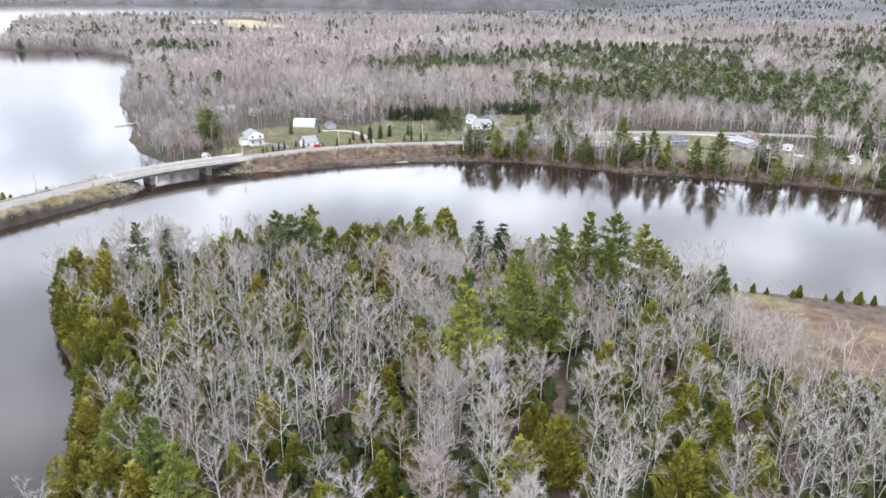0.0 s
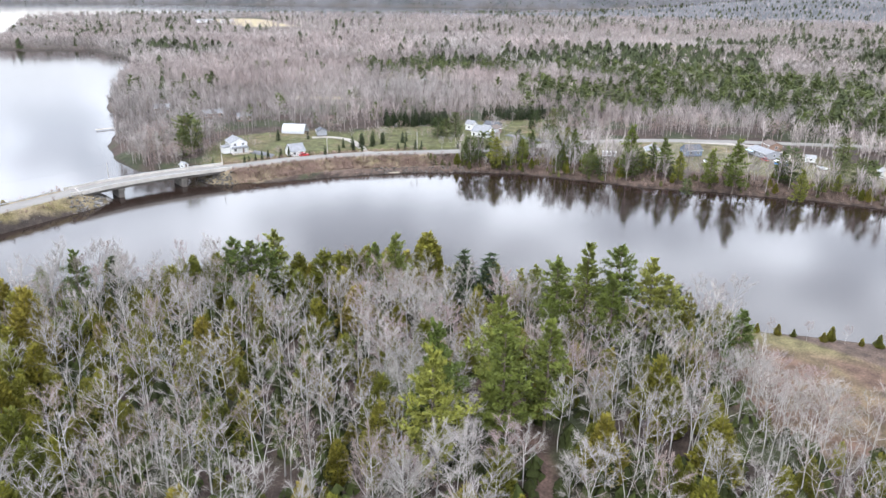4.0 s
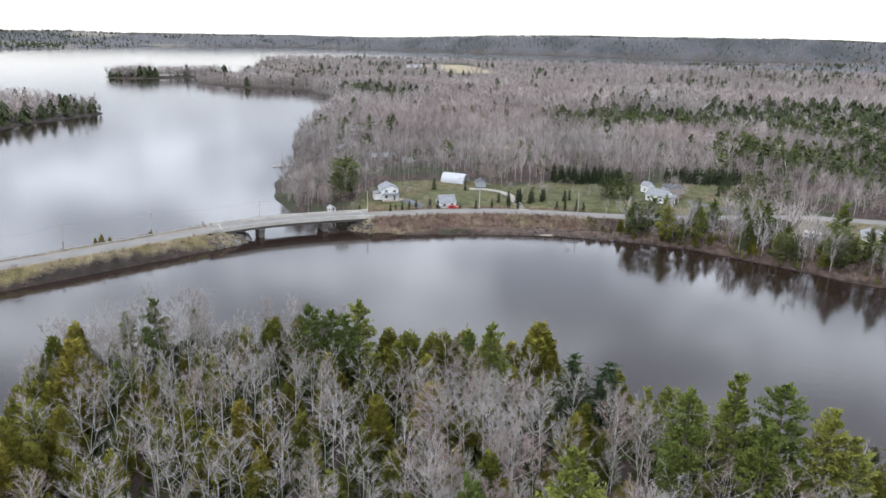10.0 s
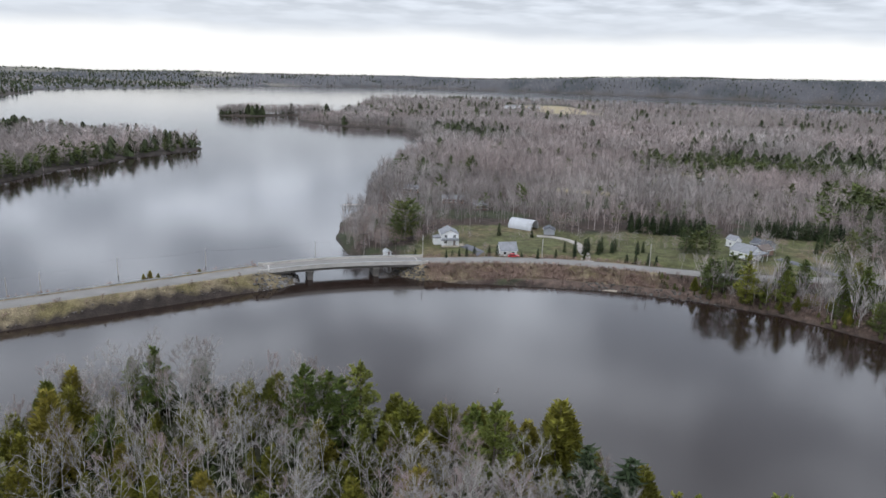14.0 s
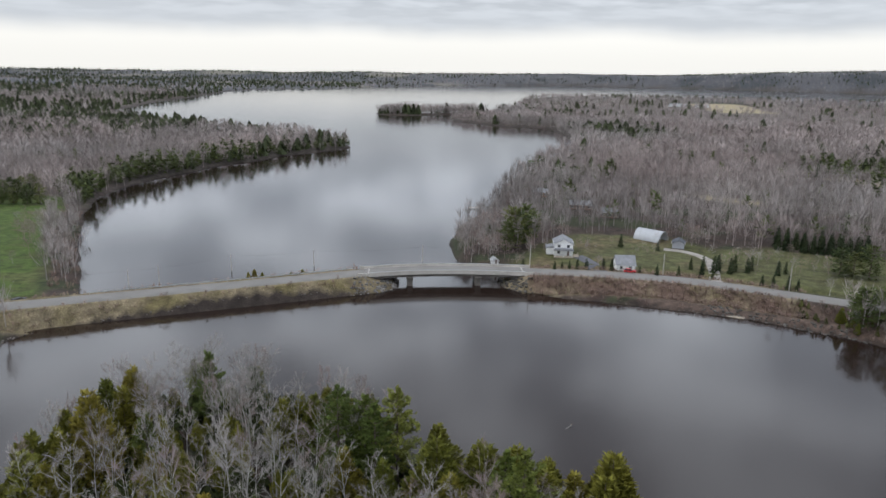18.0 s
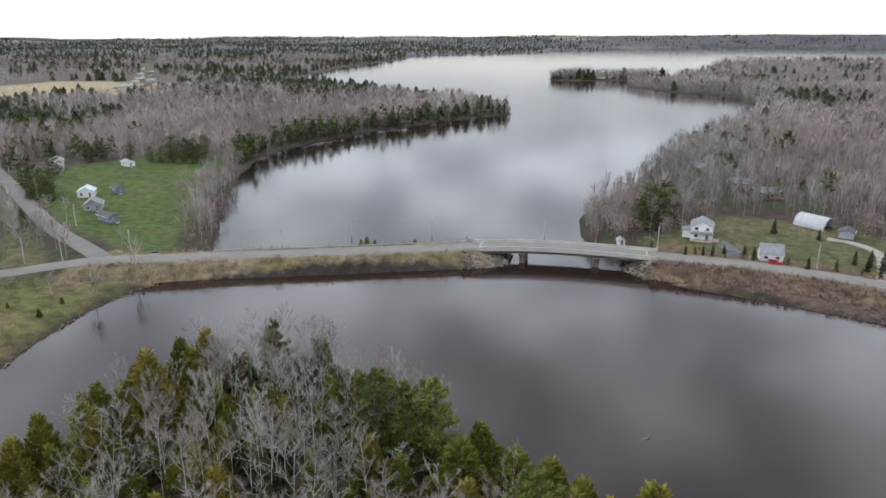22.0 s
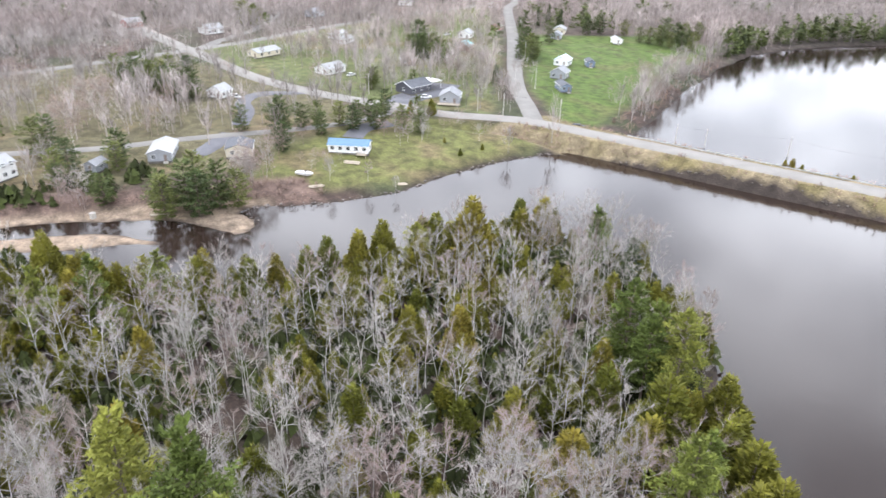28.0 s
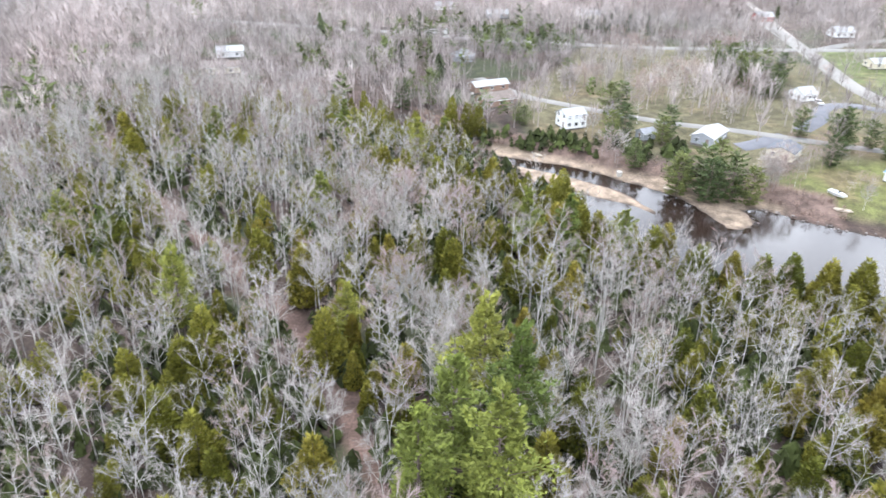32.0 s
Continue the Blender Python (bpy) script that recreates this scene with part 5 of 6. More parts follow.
for p, q in zip(gl[:-1], gl[1:]):
    t = (q - p) / np.linalg.norm(q - p)
    c = p + np.array([-t[1], t[0]]) * 4.75
    part("post", boxes((c[0] - 0.08, c[0] + 0.08, c[1] - 0.08, c[1] + 0.08, 4.2, 5.7)), M_WOOD, rail)

# ---- east yard ----
h = house(50.5, 56, -8, 7.6, 9.0, 5.0, 1.9, M_WHITE, R_GREY, "white two storey house with a grey hip roof and front porch", front=2, sides=3, chimney=False, deck=(3.9, 6.2, -5.5, -1.0))
part("porch_roof", prism([(-4.1, 2.9), (4.1, 2.9), (3.4, 3.7), (-3.4, 3.7)], -6.6, -4.45), R_GREY, h)
for px in (-3.5, 0, 3.5):
    part("porch_post", boxes((px - 0.08, px + 0.08, -6.4, -6.24, 0, 2.9)), M_TRIM, h)
part("porch_floor", boxes((-3.8, 3.8, -6.5, -4.52, 0, 0.35)), M_DECK, h)
part("annex", boxes((-6.8, -3.82, -2.0, 2.5, 0.1, 3.0)), M_WHITE, h)
part("annex_roof", prism([(-7.1, 3.02), (-3.82, 3.02), (-3.82, 3.9), (-7.1, 3.25)], -2.3, 2.8), R_GREY, h)
h = house(70.5, 35.5, 86, 6.2, 7.2, 2.5, 2.9, M_WHITE, R_GREY, "white garage with a steep pale grey roof", category="garage", name="garage", front=1, sides=2, door=False)
house(21, 47, 15, 2.2, 3.2, 1.9, 0.8, M_WHITE, R_PALE, "small white garden shed among spruces", category="shed", name="shed", front=0, sides=1, door=True)

barn = new("quonset_barn")
barn.matrix_world = pose(96, 80, ground_z(96, 80), 0, 0, -47)
tagged(barn, "white arched tarpaulin barn with an open end", "barn")
arc = [(4.2 * math.cos(a), 4.6 * math.sin(a)) for a in np.linspace(0, math.pi, 15)]
inner = [(4.08 * math.cos(a), 4.48 * math.sin(a)) for a in np.linspace(math.pi, 0, 15)]
bm = prism(arc + inner, -6.0, 6.5)
bm.transform(Matrix.Rotation(math.pi / 2, 4, "Z"))
part("cover", bm, M_TARP, barn)
bm = prism(arc, 6.3, 6.42)
bm.transform(Matrix.Rotation(math.pi / 2, 4, "Z"))
part("end_wall", bm, M_TARP, barn)
for k in range(6):
    bm = prism([(a * 1.025, b * 1.025) for a, b in arc] + [(a * 1.03, b * 1.03) for a, b in inner], -6.44 + k * 2.55, -6.36 + k * 2.55)
    bm.transform(Matrix.Rotation(math.pi / 2, 4, "Z"))
    part("hoop", bm, M_GALV, barn)
house(103, 65, -22, 5, 6, 2.3, 1.2, M_GREYS, R_DARK, "dark weathered lean shed beside the arched barn", category="shed", name="shed", front=0, sides=0, door=False)

h = house(171, 11, 14, 8.2, 10, 3.0, 2.6, M_WHITE, R_GREY, "white farmhouse with a grey roof and long porch", front=2, sides=3)
part("porch_roof", prism([(-5.0, 2.9), (5.0, 2.9), (4.6, 3.6), (-4.6, 3.6)], -7.6, -5.02), R_GREY, h)
for px in (-4.4, -1.5, 1.5, 4.4):
    part("porch_post", boxes((px - 0.08, px + 0.08, -7.4, -7.24, 0, 2.9)), M_TRIM, h)
house(181, 13, 104, 6, 7, 2.6, 1.5, M_BROWN, R_BROWN, "red brown outbuilding beside the white farmhouse", category="outbuilding", name="outbuilding", front=1, sides=1, door=False)
house(177, 27, 10, 4, 5, 3.4, 1.6, M_WHITE, R_GREY, "tall white shed behind the farmhouse", category="shed", name="shed", front=1, sides=1, door=False)
house(187, 20, 20, 7, 8, 2.6, 1.6, M_GREYS, R_DARK, "grey house with a dark roof under bare trees", front=1, sides=2)

# ---- east shore village ----
h = house(204, -73, 130, 7, 11, 2.5, 1.5, M_CREAM, R_GREY, "pale bungalow with a grey roof behind pines", front=1, sides=3)
house(220, -84, 60, 6.5, 8, 2.8, 2.0, M_SLATE, R_DARK, "blue grey cottage with a dark roof", front=2, sides=2)
h = house(246, -108, 150, 8, 15, 2.5, 1.2, M_GREYS, R_GREY, "long grey bungalow with blue awnings over the lawn", front=1, sides=4)
part("awning", boxes((4.3, 6.3, -7.0, -1.6, 2.25, 2.35)), R_ICE, h, "light blue awning")
pool = new("swimming_pool")
pool.matrix_world = pose(239, -120, ground_z(239, -120))
tagged(pool, "round bright blue above ground swimming pool", "pool")
part("pool_wall", rod((0, 0, -0.4), (0, 0, 1.1), 3.4, 3.4, 24), M_BLUETARP, pool)
part("pool_rim", rod((0, 0, 1.1), (0, 0, 1.16), 3.55, 3.55, 24), M_TRIM, pool)
house(250, -128, 30, 3, 4, 2.2, 0.9, M_WHITE, R_PALE, "small white garden shed", category="shed", name="shed", front=0, sides=1)
house(249, -160, 120, 4, 7, 2.2, 0.9, M_WHITE, R_PALE, "low white shed with scattered lumber", category="shed", name="shed", front=0, sides=2)
house(326, -147, 100, 8, 11, 3.0, 2.0, M_WHITE, R_GREY, "white house among far trees", front=2, sides=3)
house(262, -104, 140, 6, 9, 2.5, 1.4, M_BROWN, R_BROWN, "brown shed and workshop beside the road", category="workshop", name="workshop", front=1, sides=2)

camper = new("camper_trailer")
camper.matrix_world = pose(185.7, -61, ground_z(185.7, -61), 0, 0, -52)
tagged(camper, "white camper trailer parked on the bank", "camper")
part("body", boxes((-3.3, 3.3, -1.2, 1.2, 0.55, 2.9), bevel=0.18), M_WHITEP, camper)
for k in (-2.2, -0.2, 1.9):
    part("window", boxes((k - 0.5, k + 0.5, -1.24, -1.18, 1.55, 2.2)), M_GLASS, camper)
part("door", boxes((0.7, 1.3, -1.23, -1.18, 0.7, 2.4)), M_TRIM, camper)
for k in (-0.5, 0.5):
    part("wheel", rod((k, -1.22, 0.35), (k, -1.0, 0.35), 0.34, 0.34, 12), M_TYRE, camper)
part("stripe", boxes((-3.31, 3.31, -1.215, 1.215, 1.15, 1.3)), M_GREYS, camper)


def boat(x, y, turn, label):
    base = new("boat")
    base.matrix_world = pose(x, y, ground_z(x, y) + 0.25, 0, 0, turn)
    tagged(base, label, "boat")
    bm = bmesh.new()
    ring = []
    for s, half, low in ((-2.6, 0.9, 0.15), (-1.0, 1.05, 0.0), (0.8, 0.95, 0.0), (2.0, 0.55, 0.2), (2.9, 0.05, 0.6)):
        ring.append([bm.verts.new(c) for c in ((s, -half, 0.95), (s, -half * 0.55, low), (s, half * 0.55, low), (s, half, 0.95))])
    for a, b in zip(ring[:-1], ring[1:]):
        for k in range(3):
            bm.faces.new((a[k], a[k + 1], b[k + 1], b[k]))
        bm.faces.new((a[3], a[0], b[0], b[3]))
    bm.faces.new(ring[0])
    bmesh.ops.recalc_face_normals(bm, faces=bm.faces)
    part("hull", bm, M_WHITEP, base)
    part("windscreen", boxes((0.3, 0.4, -0.7, 0.7, 0.95, 1.4)), M_GLASS, base)
    part("seat", boxes((-1.6, -1.0, -0.7, 0.7, 0.95, 1.2), bevel=0.04), M_GREYS, base)
    return base


boat(213, -96, 30, "white motor boat stored on the lawn")
boat(241, -137, 70, "small white boat upturned near the shed")
boat(-146, -112, 40, "small white boat lying on the lawn")

# ---- village west of the water ----
h = house(-156.5, -91, -40, 5.6, 13, 2.5, 1.2, M_WHITE, R_BLUE, "white mobile home with a light blue metal roof", front=1, sides=5, door=False, category="mobile home", name="mobile_home", deck=(2.5, 4.6, 3.0, 6.0))
h = house(-210, -32, 12, 9, 12, 2.8, 1.9, M_CHARC, R_DARK, "charcoal garage with white trim beside an asphalt yard", category="garage", name="garage", front=1, sides=3, door=False)
part("canopy", boxes((-3, 5, 6.5, 12, 3.6, 3.8), (-2.8, -2.6, 11.6, 11.8, 0, 3.6), (4.6, 4.8, 11.6, 11.8, 0, 3.6)), M_WHITE, h, "white flat canopy")
for s in (-1, 1):
    part("gable_trim", prism([(s * 4.9, 3.0), (s * 4.9, 3.25), (0, 5.35), (0, 5.1)], -6.42, -6.36), M_TRIM, h)
house(-190, -27, 48, 8, 9, 2.7, 2.2, M_GREYS, R_GREY, "grey house with white trim and a raised deck", front=2, sides=2, deck=(-4.5, 4.5, -7.2, -4.6))
W_HOUSES = [(-258, -47, 20, 8, 12, 2.6, 1.7, M_WHITE, R_PALE, "white bungalow with a pale metal roof"), (-308, -59, 20, 8, 15, 2.5, 1.4, M_CREAM, R_PALE, "long cream bungalow with a pale roof"),
            (-240, -105, 35, 7, 7, 2.6, 2.0, M_WHITE, R_PALE, "white gabled garage on an asphalt yard"), (-182, -143, 65, 7, 13, 2.5, 1.3, M_GREYS, R_PALE, "low house with a pale roof among pines"),
            (-172, -122, 65, 8, 9, 2.6, 1.3, M_CREAM, R_DARK, "cream house with a dark roof by the creek"), (-180, -163, 40, 4, 5, 2.3, 1.0, M_GREYS, R_GREY, "small grey shed behind pines"),
            (-187, -188, 35, 7, 8, 4.2, 1.8, M_WHITE, R_PALE, "white house with a deck above the creek"), (-222, -224, 40, 6, 15, 2.6, 1.2, M_BROWN, R_PALE, "long brown building with a white roof"),
            (-206, -218, 40, 9, 13, 2.6, 1.8, M_BROWN, R_BROWN, "brown bungalow with a weathered roof"), (-171, -244, 30, 4, 5, 2.3, 1.2, M_WHITE, R_PALE, "small white cabin in the woods"),
            (-386, -60, 15, 9, 11, 3.0, 2.0, M_WHITE, R_PALE, "white house beside the back road"), (-431, -94, 20, 8, 10, 3.0, 2.0, M_REDS, R_PALE, "faded red house with a pale roof"),
            (-338, -2, 30, 5, 12, 2.5, 1.0, M_WHITE, R_PALE, "white mobile home on the green"), (-321, -6, 30, 5, 10, 2.5, 1.0, M_WHITE, R_PALE, "white mobile home with a flat roof"),
            (-417, 21, 30, 9, 11, 3.0, 2.2, M_GREYS, R_GREY, "grey house among far trees"), (-305, 66, 38, 7, 9, 2.7, 1.8, M_WHITE, R_PALE, "white house by the side road"),
            (-272, 40, 38, 8, 9, 2.7, 1.8, M_BROWN, R_TEAL, "brown house with a teal metal roof"), (-259, -4, 60, 7, 14, 2.5, 1.2, M_BROWN, R_BROWN, "long brown bungalow with a weathered roof"),
            (-220, 64, 30, 7, 8, 2.7, 1.8, M_WHITE, R_ICE, "white house with a pale blue metal roof"), (-200, 43, 30, 7, 8, 2.7, 2.0, M_GREYS, R_GREY, "grey house beside the green field"),
            (-181, 27, 65, 4.5, 9, 2.5, 0.9, M_SLATE, R_DARK, "slate blue mobile home on the green field"), (-212, 75, 55, 4, 7, 2.4, 1.0, M_SLATE, R_DARK, "slate blue shed on the green field"),
            (-277, 113, 40, 6, 7, 2.5, 1.4, M_GREYS, R_GREY, "grey shed near the hedge"), (-250, 136, 60, 5, 7, 2.5, 1.0, M_WHITE, R_PALE, "white box shed on the green field"),
            (-290, 128, 40, 7, 9, 2.6, 1.6, M_CREAM, R_PALE, "cream house under the pines"), (-318, 100, 35, 6, 8, 2.5, 1.4, M_REDS, R_BROWN, "red shed beside the side road")]
for x, y, turn, w, l, wall, rise, wm, rm, lab in W_HOUSES:
    shed = w * l < 40
    house(x, y, turn, w, l, wall, rise, wm, rm, lab, "shed" if shed else "house", name="shed" if shed else "house", front=1 if shed else 2, sides=1 if shed else 3)
FAR_HOUSES = [(-440, 109, 30, 8, 10), (-405, -198, 0, 7, 14), (-333, -276, 20, 7, 12), (-389, -252, 20, 7, 13), (-412, -292, 30, 8, 11), (-217, -340, 30, 8, 16), (-246, -352, 30, 7, 12), (-468, 245, 40, 8, 12),
              (-402, 164, 40, 8, 10), (-545, 466, 30, 9, 14), (-500, 446, 30, 8, 12), (-640, 388, 20, 9, 13), (-600, 640, 40, 9, 12), (-655, 752, 40, 9, 12), (-700, 830, 20, 9, 12), (-480, 560, 20, 8, 11)]
for k, (x, y, turn, w, l) in enumerate(FAR_HOUSES):
    house(x, y, turn, w, l, 2.8, 1.8, (M_WHITE, M_CREAM, M_WHITE, M_GREYS)[k % 4], (R_PALE, R_GREY, R_BROWN)[k % 3], ("white house in the distant village", "cream house in the distant village", "white house in the distant village", "grey house in the distant village")[k % 4], front=2, sides=2)
for k, (x, y, turn, w, l, lab) in enumerate([(560, 1290, 80, 12, 40, "long white farm building beside the far field"), (605, 1275, 80, 12, 26, "white barn beside the far field"), (912, 240, 100, 12, 22, "white barn beside the far tan field"),
                                              (301, 214, 60, 8, 11, "white house in a clearing of the woods"), (80, 150, 80, 5, 12, "brown mobile home in the bare woods"), (90, 129, 70, 6, 8, "brown cabin in the bare woods"), (66, 195, 70, 6, 9, "brown cabin in the bare woods")]):
    house(x, y, turn, w, l, 2.8 if w < 10 else 4.0, 1.6 if w < 10 else 3.0, M_WHITE if k < 4 else M_BROWN, R_PALE if k < 4 else R_GREY, lab, "barn" if w > 10 else "house", name="barn" if w > 10 else "house", front=2, sides=4)

for k in range(16):
    p, q = FAR_ROAD[1 + k // 4], FAR_ROAD[2 + k // 4]
    f, side = 0.12 + 0.25 * (k % 4) + 0.03 * (k % 3), 17 + k % 4 if k % 2 else -18 - k % 5
    house(p[0] + (q[0] - p[0]) * f + side, p[1] + (q[1] - p[1]) * f - side * 0.5, 30 + 17 * (k % 5), 8 + k % 3, 11 + k % 4, 3.0, 2.0, (M_WHITE, M_BROWN, M_CREAM, M_GREYS)[k % 4], (R_DARK, R_GREY, R_BROWN)[k % 3],
          ("white house along the distant road", "brown house along the distant road", "cream house along the distant road", "grey house along the distant road")[k % 4], front=2, sides=2)
yurt = new("round_house")
yurt.matrix_world = pose(-271, -246, ground_z(-271, -246))
tagged(yurt, "round building with a grey blue conical roof", "house")
part("wall", rod((0, 0, -0.5), (0, 0, 2.6), 5.4, 5.4, 12), M_GREYS, yurt)
part("roof", rod((0, 0, 2.6), (0, 0, 5.4), 6.2, 0.4, 12), R_GREY, yurt)

# asphalt yards and drives
def slab(name, pts, z, material, label):
    bm = bmesh.new()
    lo = [bm.verts.new((x, y, z - 0.4)) for x, y in pts]
    hi = [bm.verts.new((x, y, z)) for x, y in pts]
    bm.faces.new(hi), bm.faces.new(lo[::-1])
    for k in range(len(pts)):
        bm.faces.new((lo[k], lo[(k + 1) % len(pts)], hi[(k + 1) % len(pts)], hi[k]))
    bmesh.ops.recalc_face_normals(bm, faces=bm.faces)
    return tagged(part(name, bm, material), label, "driveway", kind="structure")


def drive(name, line, half, material, label):
    p = spline(line, 3.0)
    t = np.gradient(p, axis=0)
    t /= np.linalg.norm(t, axis=1)[:, None]
    n = np.stack([-t[:, 1], t[:, 0]], 1)
    rows = []
    for o, dz in ((-half - 0.5, -0.45), (-half, 0.09), (half, 0.09), (half + 0.5, -0.45)):
        q = p + n * o
        rows.append(np.column_stack([q, height(q[:, 0], q[:, 1]) + dz]))
    m = len(p)
    f = [(r * m + k, (r + 1) * m + k, (r + 1) * m + k + 1, r * m + k + 1) for r in range(3) for k in range(m - 1)]
    return tagged(link(name, quick_mesh(name, np.concatenate(rows), f), material=material), label, "driveway", kind="structure")


drive("driveway", [(-196, -54), (-203, -38), (-206, -24), (-214, -12)], 6.5, M_DRIVE, "dark asphalt yard between the garage and the house")
drive("driveway", [(-176, -64), (-175, -76), (-168, -84)], 3.5, M_DRIVE, "dark asphalt drive of the mobile home")
drive("driveway", [(-232, -72), (-236, -90), (-228, -100), (-214, -104), (-200, -112)], 3.0, M_DRIVE, "curved asphalt drive to the white garage")
drive("driveway", [(-192, -118), (-182, -128), (-178, -134)], 3.2, M_DRIVE, "dark asphalt parking area by the lane")
drive("driveway", [(59, 25), (60, 36), (58, 46), (56, 52)], 2.4, M_DRIVE, "grey asphalt drive between the house and the garage")
drive("driveway", [(98, 13), (104, 30), (108, 46), (104, 58), (96, 63)], 1.9, M_GRAVEL, "curved gravel drive to the arched barn")
drive("driveway", [(190, -30), (188, -10), (184, 6)], 2.2, M_DRIVE, "narrow asphalt drive beside the farmhouse")
drive("driveway", [(240, -56), (262, -90), (258, -112), (238, -118)], 2.6, M_GRAVEL, "gravel lane behind the shore houses")
drive("driveway", [(-346, -80), (-372, -50), (-390, -30), (-450, 10)], 2.8, M_SIDE, "pale road leading off into the far woods")
drive("driveway", [(-348, -85), (-400, -88), (-440, -90), (-520, -95)], 2.6, M_GRAVEL, "gravel drive to the far red house")

car(-139, -5, 60, M_CHARC, "dark pickup parked beside the road junction", 5.2)
car(70, 26.5, -8, M_RED, "red car parked beside the highway")
car(-199, -33, 70, M_WHITEP, "white car parked on the asphalt yard")
car(-247, -42, 110, M_WHITEP, "white car parked on a lawn")
car(-235, -100, 20, M_WHITEP, "white car parked by the garage")
car(-316, 60, 110, M_WHITEP, "white van parked beside a house", 5.0)
car(238, -112, 60, M_REDS, "dark red car by the workshop")

for x, y, turn in ((33, 33.5, 0), (83, 27, -20), (120, 4.5, -30), (158, -12, -25), (-146, -8, 30), (-188, 17, 40), (-172, -27, 35), (-215, -51, 20), (-240, 56, 40), (-300, 104, 40), (-160, -24, 35)):
    utility_pole(x, y, 9.0, turn + 90)
for x, y in ((-83, 42), (-114, 20), (-52, 50), (-8, 58), (-105, 25)):
    utility_pole(x, y, 7.5, 20, arm=False, z=-0.6)
LINES = [((33, 33.5), (83, 27)), ((83, 27), (120, 4.5)), ((120, 4.5), (158, -12)), ((33, 33.5), (-8, 58)), ((-8, 58), (-52, 50)), ((-52, 50), (-83, 42)), ((-83, 42), (-114, 20)), ((-114, 20), (-146, -8)),
         ((-146, -8), (-172, -27)), ((-172, -27), (-215, -51)), ((-146, -8), (-188, 17)), ((-188, 17), (-240, 56)), ((-240, 56), (-300, 104))]
tops = {(x, y): z for x, y, z in POLES}
for a, b in LINES:
    wire((*a, tops[a]), (*b, tops[b]))

# ---- shore things ----
dock = new("dock")
dock.matrix_world = pose(27, 175, 0, 0, 0, 0)
tagged(dock, "narrow weathered wooden dock in the bay", "dock")
part("walkway", boxes((-7, 7, -0.8, 0.8, 0.55, 0.7)), M_DECK, dock)
for k in (-6, -2, 2, 6):
    for s in (-0.75, 0.75):
        part("pile", rod((k, s, -2.2), (k, s, 0.9), 0.1, 0.1, 6), M_WOOD, dock)

dock2 = new("footbridge")
dock2.matrix_world = pose(-144, -155, 0.55, 0, 0, 62)
tagged(dock2, "small pale wooden footbridge over the creek", "footbridge")
part("walkway", boxes((-2.6, 2.6, -0.6, 0.6, 0.1, 0.25)), M_DECK, dock2)
for s in (-0.55, 0.55):
    part("handrail", boxes((-2.6, 2.6, s - 0.04, s + 0.04, 0.95, 1.05)), M_DECK, dock2)
    for k in (-2.4, 0, 2.4):
        part("post", boxes((k - 0.05, k + 0.05, s - 0.05, s + 0.05, -1.4, 1.0)), M_DECK, dock2)
boxm = new("pump_box")
boxm.matrix_world = pose(-152, -170, ground_z(-152, -170), 0, 0, 20)
tagged(boxm, "small pale concrete block on the creek bank", "block")
part("body", boxes((-0.7, 0.7, -0.6, 0.6, -0.3, 1.4), bevel=0.05), M_CONC, boxm)
part("lid", boxes((-0.8, 0.8, -0.7, 0.7, 1.4, 1.52), bevel=0.03), M_CONC, boxm)

snag = new("floating_branch")
snag.matrix_world = pose(23, -83, 0.0, 0, 0, 35) @ Matrix.Scale(0.55, 4)
tagged(snag, "bleached dead branch sticking out of the pond", "branch")
bm = rod((-2.4, 0, -0.15), (1.2, 0, 0.35), 0.10, 0.06, 6)
rod((1.2, 0, 0.35), (2.2, 0.3, 0.9), 0.06, 0.03, 5, bm)
rod((0.4, 0, 0.24), (1.4, -0.7, 0.55), 0.05, 0.02, 5, bm)
part("limb", bm, M_WOOD, snag)
part("root_ball", rod((1.9, 0.2, 0.4), (2.6, 0.4, 1.0), 0.3, 0.14, 7), M_PBARK, snag)


def log_pile(x, y, turn, n, label, length=4.0):
    base = new("lumber_pile")
    base.matrix_world = pose(x, y, ground_z(x, y), 0, 0, turn)
    tagged(base, label, "lumber")
    for k in range(n):
        part("board", boxes((-length / 2 + rng.uniform(-0.4, 0.4), length / 2 + rng.uniform(-0.4, 0.4), k * 0.4 - n * 0.2, k * 0.4 + 0.3 - n * 0.2, 0.02, 0.2 + 0.1 * (k % 2))), M_DECK, base)


log_pile(-148, -95, 45, 6, "loose pile of pale boards beside the mobile home", 5)
log_pile(214, -131, 20, 4, "pale boards lying on the lawn", 3)
log_pile(211, -137, 60, 4, "pale boards lying on the lawn", 3)
log_pile(-163, -196, 30, 5, "pale boards on the creek bank", 4)
log_pile(-138, -112, 80, 5, "weathered boards at the shore", 4)
log_pile(95, -9.5, -30, 5, "bleached driftwood logs at the water", 5)
log_pile(-129, -88, 60, 4, "small plank landing at the lawn's edge", 2.5)
# ---- yard trees ----
def evergreens(rows, bank, kind, full, label=""):
    for k, (x, y, tall) in enumerate(rows):
        plant(kind, bank, x, y, tall / full, k * 5 + 2, label, thick=0.95 if bank is PINES else 1.1)


evergreens([(42, 30, 3.5), (51, 31, 4.2), (45.5, 33, 3), (55, 33, 5), (48, 31.5, 3.5), (64, 30, 5), (61.5, 33, 6), (75, 30, 4), (79, 22.5, 4.5), (88, 24.5, 4.5), (94.5, 21, 3), (98, 27, 5), (101, 24, 4), (78, 66, 6), (92.5, 61, 4.5), (23, 39, 3.5), (31.5, 40, 4.5),
            (96, 33, 5), (126, 24, 6)], SPRUCES, "spruce_tree", 12.0, "small dark green spruce on the lawn")
